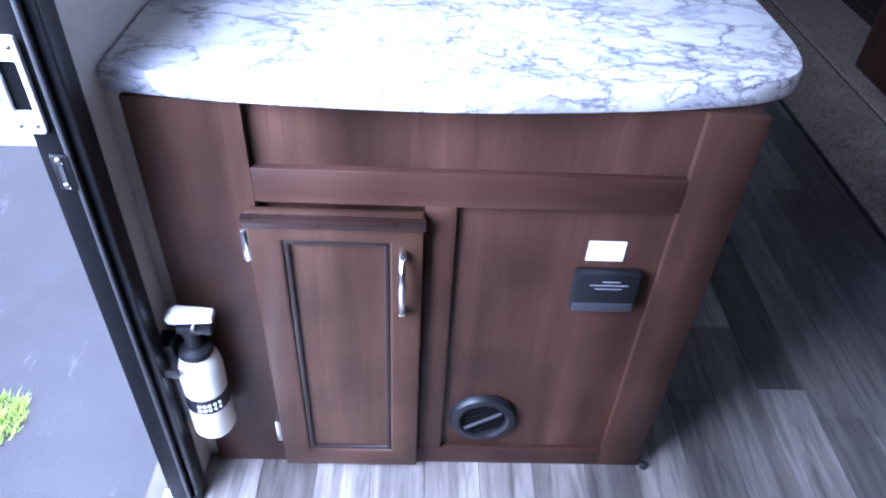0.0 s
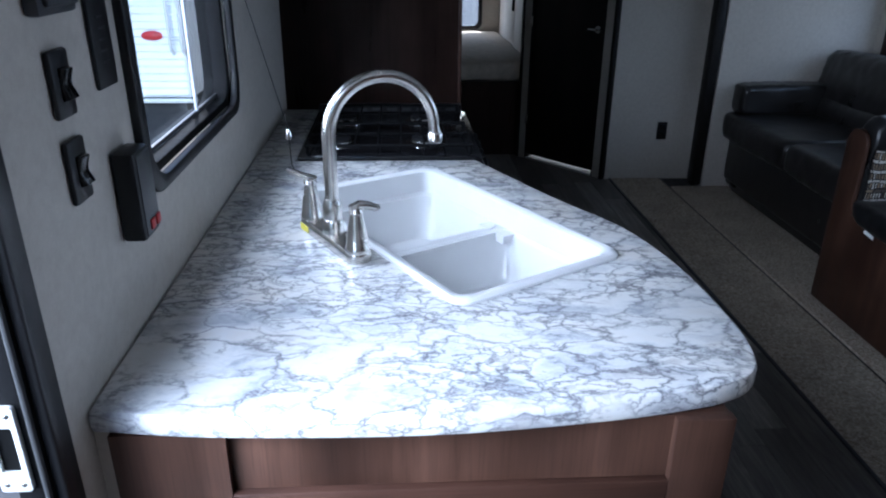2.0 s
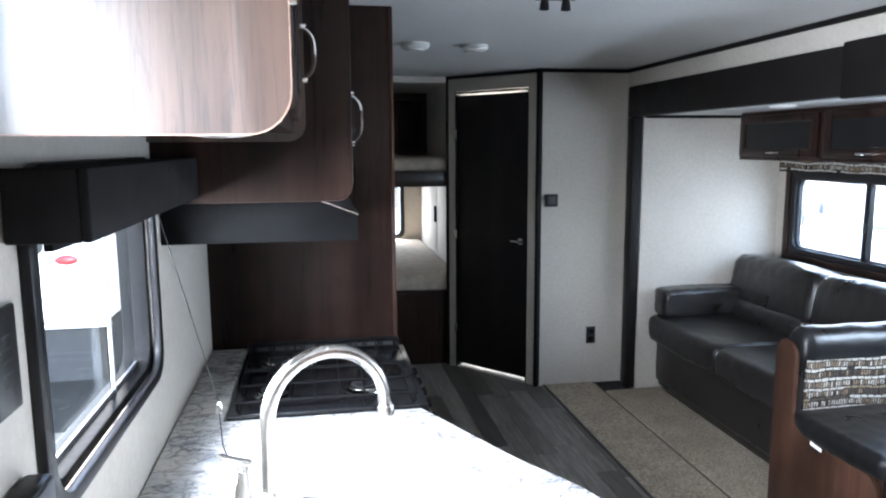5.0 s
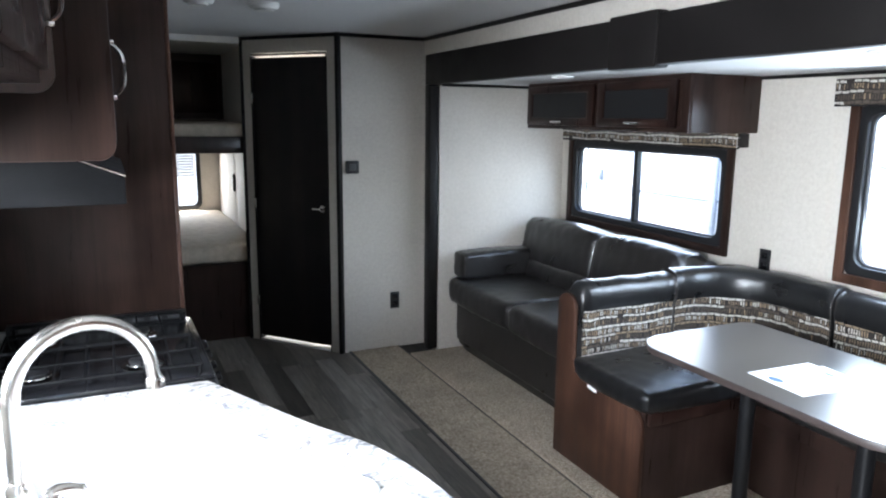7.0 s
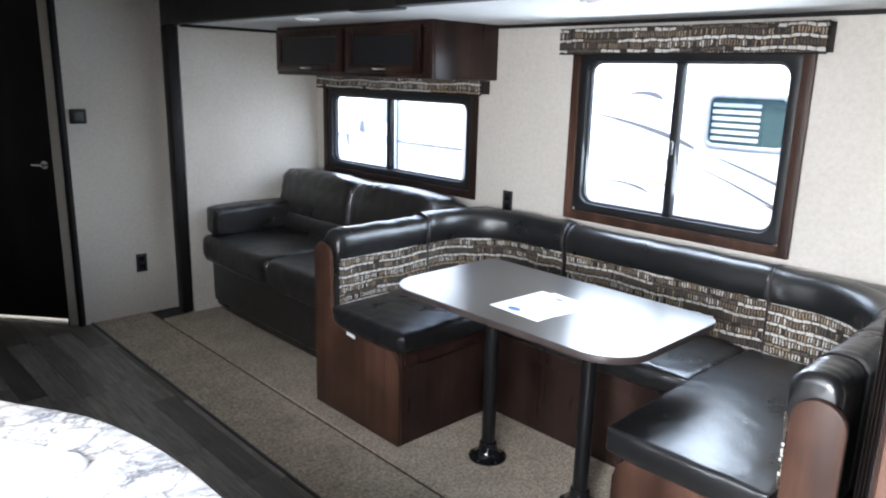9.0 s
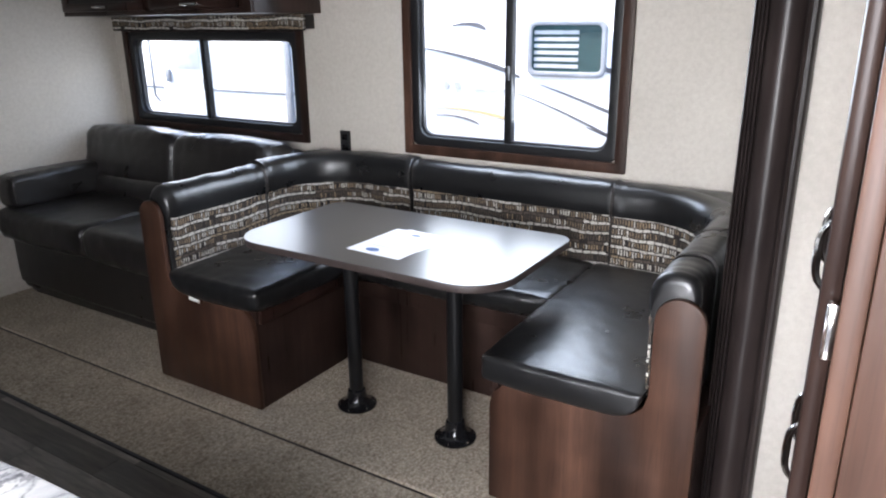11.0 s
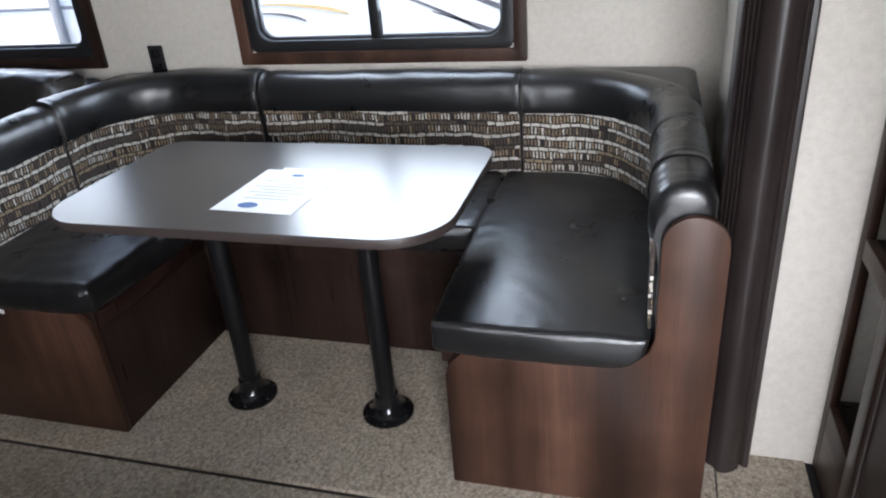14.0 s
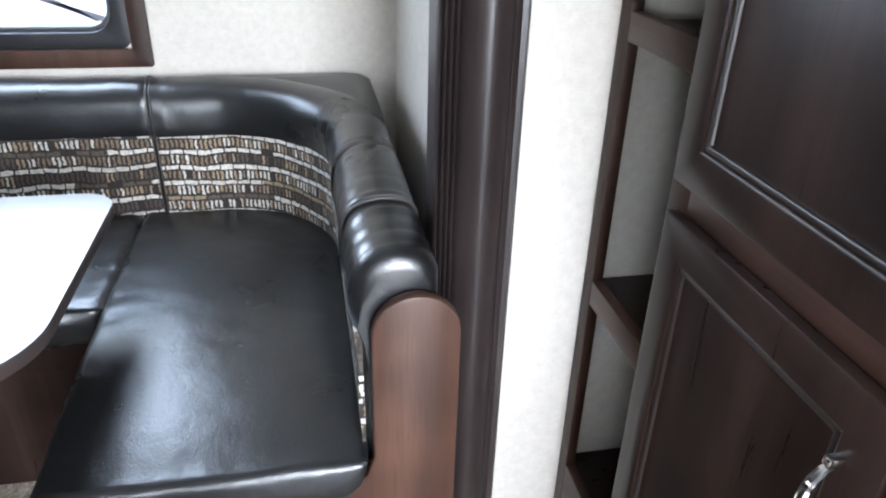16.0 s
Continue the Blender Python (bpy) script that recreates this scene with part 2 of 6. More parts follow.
    bump(nt, p, maths(nt, "ADD", maths(nt, "MULTIPLY", maths(nt, "ADD", ticks, blocks), 0.6), weave.outputs[0]), 0.3, 0.0012)
    return m


FABRIC = fabric_print()


def wallpaper(name, a, b):
    m, nt, p = nodes_of(name)
    v = coords(nt)
    big = noise_tex(nt, v, 2.2, 2, 0.5)
    mott = noise_tex(nt, v, 48, 4, 0.7)
    h1 = noise_tex(nt, coords(nt, (1, 1, 8)), 85, 2)
    h2 = noise_tex(nt, coords(nt, (8, 8, 1)), 85, 2)
    f = maths(nt, "ADD", maths(nt, "MULTIPLY", mott.outputs[0], 0.6), maths(nt, "MULTIPLY", maths(nt, "ADD", h1.outputs[0], h2.outputs[0]), 0.2))
    f = maths(nt, "ADD", maths(nt, "MULTIPLY", f, 0.75), maths(nt, "MULTIPLY", big.outputs[0], 0.25))
    link(nt, ramp(nt, f, [(0.38, a), (0.62, b)]), p.inputs["Base Color"])
    p.inputs["Roughness"].default_value = 0.72
    bump(nt, p, f, 0.15, 0.001)
    return m


WALLPAPER = wallpaper("linen_wallpaper", (0.44, 0.405, 0.355), (0.535, 0.5, 0.445))
WHITE_WALL = wallpaper("pale_wall_panel", (0.62, 0.59, 0.55), (0.7, 0.67, 0.63))
CEILING = wallpaper("ceiling_white", (0.66, 0.66, 0.65), (0.74, 0.74, 0.73))


def carpet_mat():
    m, nt, p = nodes_of("sand_cut_pile_carpet")
    v = coords(nt)
    tuft, fleck, wear = noise_tex(nt, v, 240, 3, 0.7), noise_tex(nt, v, 85, 3, 0.65), noise_tex(nt, v, 5, 4)
    c = ramp(nt, fleck.outputs[0], [(0.3, (0.27, 0.215, 0.16)), (0.5, (0.51, 0.435, 0.345)), (0.7, (0.68, 0.6, 0.49))])
    c = mixed(nt, 0.7, c, ramp(nt, tuft.outputs[0], [(0.33, (0.42, 0.42, 0.42)), (0.62, (1.2, 1.2, 1.2))]), "MULTIPLY")
    c = mixed(nt, 0.6, c, ramp(nt, wear.outputs[0], [(0.35, (0.8, 0.79, 0.78)), (0.65, (1.08, 1.08, 1.07))]), "MULTIPLY")
    link(nt, c, p.inputs["Base Color"])
    p.inputs["Roughness"].default_value = 1.0
    p.inputs["Specular IOR Level"].default_value = 0.1
    bump(nt, p, tuft.outputs[0], 1.0, 0.006)
    return m


CARPET = carpet_mat()


def plank_mat():
    m, nt, p = nodes_of("grey_brown_vinyl_plank")
    info = nt.nodes.new("ShaderNodeObjectInfo")
    tc = nt.nodes.new("ShaderNodeTexCoord")
    add = nt.nodes.new("ShaderNodeVectorMath")
    add.operation = "MULTIPLY_ADD"
    comb = nt.nodes.new("ShaderNodeCombineXYZ")
    for k in range(3):
        link(nt, info.outputs["Random"], comb.inputs[k])
    link(nt, comb.outputs[0], add.inputs[0])
    add.inputs[1].default_value = (31, 53, 17)
    link(nt, tc.outputs["Object"], add.inputs[2])
    mp = nt.nodes.new("ShaderNodeMapping")
    mp.inputs["Scale"].default_value = (1, 0.09, 1)
    link(nt, add.outputs[0], mp.inputs[0])
    grain = noise_tex(nt, mp.outputs[0], 45, 5, 0.65, 0.8)
    patch = noise_tex(nt, mp.outputs[0], 11, 3, 0.6, 0.5)
    base = ramp(nt, info.outputs["Random"], [(0.0, (0.058, 0.052, 0.047)), (0.3, (0.115, 0.104, 0.094)), (0.7, (0.172, 0.158, 0.143)), (1.0, (0.25, 0.231, 0.211))])
    c = mixed(nt, 0.85, base, ramp(nt, grain.outputs[0], [(0.3, (0.38, 0.37, 0.36)), (0.68, (1.5, 1.46, 1.4))]), "MULTIPLY")
    c = mixed(nt, 0.8, c, ramp(nt, patch.outputs[0], [(0.3, (0.6, 0.58, 0.57)), (0.7, (1.25, 1.25, 1.25))]), "MULTIPLY")
    link(nt, c, p.inputs["Base Color"])
    link(nt, ramp(nt, grain.outputs[0], [(0.2, (0.3,) * 3), (0.8, (0.46,) * 3)]), p.inputs["Roughness"])
    bump(nt, p, grain.outputs[0], 0.2, 0.0008)
    return m


PLANK = plank_mat()
BLACK = plain("black_satin_plastic", (0.010, 0.010, 0.011), 0.4, spec=0.32)
BLACK_MATT = plain("black_matt_trim", (0.012, 0.011, 0.011), 0.55, spec=0.3)
HEADER = plain("black_brown_fascia", (0.0085, 0.0072, 0.007), 0.5, 0.0, 0.15, 5, 0.06, spec=0.2)
BLACK_GLOSS = plain("black_gloss_enamel", (0.008, 0.008, 0.009), 0.12)
CHARCOAL = plain("charcoal_plastic", (0.035, 0.036, 0.04), 0.42)
TRIM = wood("dark_wood_grain_trim", (0.014, 0.0102, 0.0097), (0.021, 0.0155, 0.0147), (0.032, 0.0245, 0.023), rough=0.36)
DARK_FABRIC = plain("dark_valance_cloth", (0.013, 0.012, 0.0125), 0.9, bumps=0.3, spec=0.15)
NICKEL = plain("brushed_nickel", (0.62, 0.59, 0.55), 0.24, 1.0, 0.06, 30)
CHROME = plain("bright_chrome", (0.75, 0.74, 0.72), 0.12, 1.0, 0.04, 30, 0.0)
STEEL = plain("strike_plate_steel", (0.62, 0.62, 0.6), 0.5, 0.3, 0.06, 30)
SINKWHITE = plain("white_sink_acrylic", (0.62, 0.62, 0.62), 0.2, 0.0, 0.03, 6, 0.03)
WHITE = plain("white_plastic", (0.76, 0.76, 0.74), 0.4, 0.0, 0.05)
CREAM = plain("cream_enamel", (0.74, 0.71, 0.62), 0.3, 0.0, 0.04)
PAPER = plain("paper_sheet", (0.82, 0.82, 0.84), 0.6, 0.0, 0.03)
INK_BLUE = plain("blue_ink", (0.06, 0.14, 0.34), 0.6)
INK_GREY = plain("grey_ink", (0.36, 0.4, 0.5), 0.6)
INK_WHITE = plain("white_ink", (0.6, 0.6, 0.6), 0.6)
RED = plain("red_plastic", (0.45, 0.02, 0.02), 0.35)
YELLOW = plain("yellow_sticker", (0.7, 0.6, 0.08), 0.5)
TABLETOP = plain("charcoal_laminate", (0.038, 0.034, 0.033), 0.29, 0.0, 0.08, 40, 0.0, 0.35, 0.2)
TABLE_EDGE = plain("brown_edge_band", (0.042, 0.031, 0.028), 0.4)
MATTRESS = plain("quilted_mattress_cloth", (0.46, 0.4, 0.32), 0.9, 0.0, 0.15, 18, 0.5)
DOOR_DARK = wood("dark_bath_door", (0.008, 0.006, 0.006), (0.012, 0.009, 0.009), (0.018, 0.013, 0.012), rough=0.42)
RV_WHITE = plain("white_gelcoat", (0.84, 0.84, 0.84), 0.3, 0.0, 0.05, 2, 0.0)
RV_GREY = plain("grey_trim", (0.24, 0.25, 0.27), 0.4)
RV_DECAL = plain("silver_decal", (0.1, 0.1, 0.11), 0.35)
RV_TAN = plain("tan_decal", (0.5, 0.38, 0.2), 0.4)
TINT = plain("dark_tinted_pane", (0.03, 0.06, 0.06), 0.08, bumps=0.0)
VOID = plain("black_duct_mouth", (0.004, 0.004, 0.004), 0.9, spec=0.05)
CAST_IRON = plain("black_cast_iron", (0.005, 0.005, 0.0054), 0.6, 0.0, 0.2, 60, 0.2, spec=0.05)
LEG_BLACK = plain("black_powder_coat", (0.006, 0.006, 0.0065), 0.33, spec=0.3)
CONCRETE = plain("pale_concrete", (0.4, 0.39, 0.37), 0.85, 0.0, 0.2, 2.5, 0.3)
RUBBER = plain("black_rubber", (0.02, 0.02, 0.021), 0.75)
BLIND = plain("grey_blind_slat", (0.4, 0.41, 0.42), 0.5)
BEIGE_PLASTIC = plain("greyed_plastic_lens", (0.7, 0.69, 0.66), 0.35)
GRASS = plain("grass_blades", (0.3, 0.38, 0.08), 0.8, 0.0, 0.4, 30)


def asphalt_mat():
    m, nt, p = nodes_of("worn_asphalt")
    v = coords(nt)
    grit, stain = noise_tex(nt, v, 160, 4, 0.7), noise_tex(nt, v, 1.3, 5, 0.6)
    vo = nt.nodes.new("ShaderNodeTexVoronoi")
    vo.feature = "DISTANCE_TO_EDGE"
    vo.inputs["Scale"].default_value = 0.55
    warp = noise_tex(nt, v, 3, 4)
    vm = nt.nodes.new("ShaderNodeVectorMath")
    vm.operation = "MULTIPLY_ADD"
    link(nt, warp.outputs["Color"], vm.inputs[0])
    vm.inputs[1].default_value = (0.5, 0.5, 0.5)
    link(nt, v, vm.inputs[2])
    link(nt, vm.outputs[0], vo.inputs["Vector"])
    # the trailer's shadow is put into this very dark, bluish base
    c = ramp(nt, stain.outputs[0], [(0.3, (0.0085, 0.0093, 0.0118)), (0.7, (0.0185, 0.02, 0.0237))])
    c = mixed(nt, 0.6, c, ramp(nt, grit.outputs[0], [(0.32, (0.4, 0.4, 0.4)), (0.7, (1.7, 1.7, 1.7))]), "MULTIPLY")
    chalk = ramp(nt, noise_tex(nt, coords(nt, (1, 0.35, 1)), 9, 6, 0.75).outputs[0], [(0.6, (0, 0, 0)), (0.7, (1, 1, 1))])
    c = mixed(nt, maths(nt, "MULTIPLY", chalk, 0.3), c, (0.11, 0.11, 0.12))
    crack = ramp(nt, vo.outputs["Distance"], [(0.0, (1, 1, 1)), (0.012, (0, 0, 0))])
    c = mixed(nt, crack, c, (0.012, 0.012, 0.013))
    link(nt, c, p.inputs["Base Color"])
    p.inputs["Roughness"].default_value = 0.85
    bump(nt, p, grit.outputs[0], 0.5, 0.004)
    return m


ASPHALT = asphalt_mat()


def screen_mat():
    m = bpy.data.materials.new("dark_insect_screen")
    m.use_nodes = True
    nt = m.node_tree
    nt.nodes.clear()
    out, mx = nt.nodes.new("ShaderNodeOutputMaterial"), nt.nodes.new("ShaderNodeMixShader")
    tr, df = nt.nodes.new("ShaderNodeBsdfTransparent"), nt.nodes.new("ShaderNodeBsdfDiffuse")
    df.inputs[0].default_value = (0.002, 0.0025, 0.0025, 1)
    mx.inputs[0].default_value = 0.25
    link(nt, tr.outputs[0], mx.inputs[1])
    link(nt, df.outputs[0], mx.inputs[2])
    link(nt, mx.outputs[0], out.inputs[0])
    return m


SCREEN = screen_mat()


def glass_mat():
    m = bpy.data.materials.new("clear_window_glass")
    m.use_nodes = True
    nt = m.node_tree
    nt.nodes.clear()
    out, mx = nt.nodes.new("ShaderNodeOutputMaterial"), nt.nodes.new("ShaderNodeMixShader")
    tr, gl = nt.nodes.new("ShaderNodeBsdfTransparent"), nt.nodes.new("ShaderNodeBsdfGlossy")
    tr.inputs[0].default_value = (0.96, 0.975, 0.97, 1)
    gl.inputs["Roughness"].default_value = 0.02
    mx.inputs[0].default_value = 0.06
    link(nt, tr.outputs[0], mx.inputs[1])
    link(nt, gl.outputs[0], mx.inputs[2])
    link(nt, mx.outputs[0], out.inputs[0])
    return m


GLASS = glass_mat()


# ---- mesh helpers ----
def box_bm(x0, x1, y0, y1, z0, z1, bev=0.0, seg=2, bm=None):
    own = bm is None
    bm = bm or bmesh.new()
    tmp = bmesh.new() if not own else bm
    vs = [tmp.verts.new((x, y, z)) for x in (x0, x1) for y in (y0, y1) for z in (z0, z1)]
    for f in ((0, 1, 3, 2), (4, 6, 7, 5), (0, 4, 5, 1), (2, 3, 7, 6), (0, 2, 6, 4), (1, 5, 7, 3)):
        tmp.faces.new([vs[i] for i in f])
    if bev:
        bmesh.ops.bevel(tmp, geom=tmp.edges[:], offset=min(bev, 0.49 * min(x1 - x0, y1 - y0, z1 - z0)), segments=seg, profile=0.5, affect="EDGES")
    if not own:
        merge(bm, tmp)
    return bm


def merge(bm, other):
    me = bpy.data.meshes.new("tmp")
    other.to_mesh(me)
    other.free()
    bm.from_mesh(me)
    bpy.data.meshes.remove(me)
    return bm


def boxes(*specs, bev=0.0):
    bm = bmesh.new()
    for sp in specs:
        box_bm(*sp, bev=bev, bm=bm)
    return bm


def prism(pts, axis, a0, a1, bev=0.0, seg=2):
    """A flat outline pulled along an axis: x takes (y, z) pairs, y takes (x, z), z takes (x, y)."""
    put = {"x": lambda p, a: (a, p[0], p[1]), "y": lambda p, a: (p[0], a, p[1]), "z": lambda p, a: (p[0], p[1], a)}[axis]
    bm = bmesh.new()
    lo, hi = [bm.verts.new(put(p, a0)) for p in pts], [bm.verts.new(put(p, a1)) for p in pts]
    bm.faces.new(lo[::-1])
    bm.faces.new(hi)
    n = len(pts)
    for i in range(n):
        bm.faces.new((lo[i], lo[(i + 1) % n], hi[(i + 1) % n], hi[i]))
    bmesh.ops.recalc_face_normals(bm, faces=bm.faces[:])
    if bev:
        sharp = [e for e in bm.edges if len(e.link_faces) == 2 and e.calc_face_angle(0) > 0.6]
        bmesh.ops.bevel(bm, geom=sharp, offset=bev, segments=seg, profile=0.5, affect="EDGES")
    return bm


def tube(pts, r, seg=10, closed=False, bm=None):
    bm = bm or bmesh.new()
    pts = [Vector(p) for p in pts]
    rings, n = [], len(pts)
    up = Vector((0, 0, 1))
    prev = None
    for i, p in enumerate(pts):
        a = pts[(i - 1) % n] if closed or i else p
        b = pts[(i + 1) % n] if closed or i < n - 1 else p
        d = (b - a).normalized()
        side = d.cross(up) if prev is None else prev - d * prev.dot(d)
        if side.length < 1e-4:
            side = d.cross(Vector((1, 0, 0)))
        side.normalize()
        prev = side
        other = d.cross(side)
        rr = r[i] if isinstance(r, (list, tuple)) else r
        rings.append([bm.verts.new(p + side * (rr * math.cos(2 * math.pi * k / seg)) + other * (rr * math.sin(2 * math.pi * k / seg))) for k in range(seg)])
    for i in range(n if closed else n - 1):
        q, w = rings[i], rings[(i + 1) % n]
        for k in range(seg):
            bm.faces.new((q[k], q[(k + 1) % seg], w[(k + 1) % seg], w[k]))
    if not closed:
        bm.faces.new(rings[0][::-1])
        bm.faces.new(rings[-1])
    bmesh.ops.recalc_face_normals(bm, faces=bm.faces[:])
    return bm


def lathe(profile, centre, seg=24, m=None):
    """Turns (radius, height) pairs about the upright through centre; m tips it."""
    bm = bmesh.new()
    rings = []
    for r, z in profile:
        r = max(r, 1e-4)
        rings.append([bm.verts.new((r * math.cos(2 * math.pi * k / seg), r * math.sin(2 * math.pi * k / seg), z)) for k in range(seg)])
    for q, w in zip(rings, rings[1:]):
        for k in range(seg):
            bm.faces.new((q[k], q[(k + 1) % seg], w[(k + 1) % seg], w[k]))
    bm.faces.new(rings[0][::-1])
    bm.faces.new(rings[-1])
    bmesh.ops.recalc_face_normals(bm, faces=bm.faces[:])
    bmesh.ops.transform(bm, matrix=Matrix.Translation(centre) @ (m or Matrix()), verts=bm.verts[:])
    return bm


def rounded(w, h, r, n=6, cx=0.0, cy=0.0):
    pts = []
    for sx, sy, a0 in ((1, 1, 0), (-1, 1, 90), (-1, -1, 180), (1, -1, 270)):
        for k in range(n + 1):
            a = radians(a0 + 90 * k / n)
            pts.append((cx + sx * (w / 2 - r) + r * math.cos(a), cy + sy * (h / 2 - r) + r * math.sin(a)))
    return pts


def ring_plate(outer, inner, axis, a0, a1, bev=0.0):
    """A flat frame: the outline outer with the hole inner, of as many points, pulled along an axis."""
    put = {"x": lambda p, a: (a, p[0], p[1]), "y": lambda p, a: (p[0], a, p[1]), "z": lambda p, a: (p[0], p[1], a)}[axis]
    bm = bmesh.new()
    n = len(outer)
    L = [[bm.verts.new(put(p, a)) for p in loop] for loop, a in ((outer, a0), (outer, a1), (inner, a1), (inner, a0))]
    for j in range(4):
        q, w = L[j], L[(j + 1) % 4]
        for k in range(n):
            bm.faces.new((q[k], q[(k + 1) % n], w[(k + 1) % n], w[k]))
    bmesh.ops.recalc_face_normals(bm, faces=bm.faces[:])
    if bev:
        sharp = [e for e in bm.edges if e.calc_face_angle(0) > 0.8]
        bmesh.ops.bevel(bm, geom=sharp, offset=bev, segments=2, profile=0.5, affect="EDGES")
    return bm


def obj(name, bm, material, smooth=True):
    me = bpy.data.meshes.new(name)
    bm.normal_update()
    bm.to_mesh(me)
    bm.free()
    me.materials.append(material)
    if smooth:
        for poly in me.polygons:
            poly.use_smooth = True
        me.set_sharp_from_angle(angle=radians(38))
    return new(name, me)


def part(name, bm, material, parent, label="", smooth=True):
    ob = obj(name, bm, material, smooth)
    ob.parent = parent
    ob.matrix_parent_inverse = Matrix.Translation(-parent.location)
    if label:
        ob["label"] = label
    return ob


def thing(name, base, label, category, group=""):
    ob = new(name)
    ob.location = base
    ob.empty_display_size = 0.1
    return tagged(ob, label, category, group)


def single(name, bm, material, label, category, group="", smooth=True):
    return tagged(obj(name, bm, material, smooth), label, category, group)


def structure(name, bm, material, label="", parent=None, smooth=False):
    ob = part(name, bm, material, parent, "", smooth) if parent else obj(name, bm, material, smooth)
    return tagged(ob, label, "", "", "structure")


def smooth_line(pts, n=6, closed=False):
    """A soft curve through flat points."""
    out, m = [], len(pts)
    for i in range(m if closed else m - 1):
        p = [Vector(pts[(i + k) % m] if closed else pts[max(0, min(m - 1, i + k))]) for k in (-1, 0, 1, 2)]
        for j in range(n):
            t = j / n
            out.append(tuple(0.5 * (2 * p[1] + (p[2] - p[0]) * t + (2 * p[0] - 5 * p[1] + 4 * p[2] - p[3]) * t * t + (3 * p[1] - p[0] - 3 * p[2] + p[3]) * t ** 3)))
    if not closed:
        out.append(tuple(pts[-1]))
    return out


def sweep(path, profile, uv=False, caps=True, closed_profile=True):
    """Carries a profile of (side, height) pairs along a flat path; side is measured to the left of the way."""
    bm = bmesh.new()
    layer = bm.loops.layers.uv.new("UVMap")
    P = [Vector((p[0], p[1])) for p in path]
    rings, run = [], [0.0]
    for i, p in enumerate(P):
        d = (P[min(i + 1, len(P) - 1)] - P[max(i - 1, 0)]).normalized()
        nrm = Vector((-d.y, d.x))
        rings.append([bm.verts.new((p.x + nrm.x * s, p.y + nrm.y * s, z)) for s, z in profile])
        if i:
            run.append(run[-1] + (p - P[i - 1]).length)
    m = len(profile)
    for i in range(len(P) - 1):
        for k in range(m if closed_profile else m - 1):
            a, b = k, (k + 1) % m
            f = bm.faces.new((rings[i][a], rings[i + 1][a], rings[i + 1][b], rings[i][b]))
            for lp, (u, w) in zip(f.loops, ((run[i], profile[a][1]), (run[i + 1], profile[a][1]), (run[i + 1], profile[b][1]), (run[i], profile[b][1]))):
                lp[layer].uv = (u + path[0][0] * 3, w)
    if caps and closed_profile:
        for ring in (rings[0], rings[-1][::-1]):
            f = bm.faces.new(ring)
            for lp in f.loops:
                lp[layer].uv = (lp.vert.co.x + lp.vert.co.y, lp.vert.co.z)
    bmesh.ops.recalc_face_normals(bm, faces=bm.faces[:])
    return bm


def soft_box(x0, x1, y0, y1, z0, z1, r, puff=0.0, cuts=6, wrinkle=0.0, seed=0):
    """A stuffed cushion: rounded edges, faces that swell and slight creases."""
    bm = box_bm(x0, x1, y0, y1, z0, z1, bev=r, seg=3)
    big = [e for e in bm.edges if e.calc_length() > 0.12]
    bmesh.ops.subdivide_edges(bm, edges=big, cuts=cuts, use_grid_fill=True)
    c = Vector(((x0 + x1) / 2, (y0 + y1) / 2, (z0 + z1) / 2))
    hx, hy, hz = (x1 - x0) / 2, (y1 - y0) / 2, (z1 - z0) / 2
    bm.normal_update()
    for v in bm.verts:
        q = v.co - c
        fx, fy, fz = 1 - (q.x / hx) ** 2, 1 - (q.y / hy) ** 2, 1 - (q.z / hz) ** 2
        g = max(0, fx) * max(0, fy) + max(0, fx) * max(0, fz) + max(0, fy) * max(0, fz)
        wob = noise.noise(Vector((v.co.x * 14 + seed, v.co.y * 14, v.co.z * 14))) * wrinkle
        v.co += v.normal * (puff * min(1, g) + wob)
    return bm


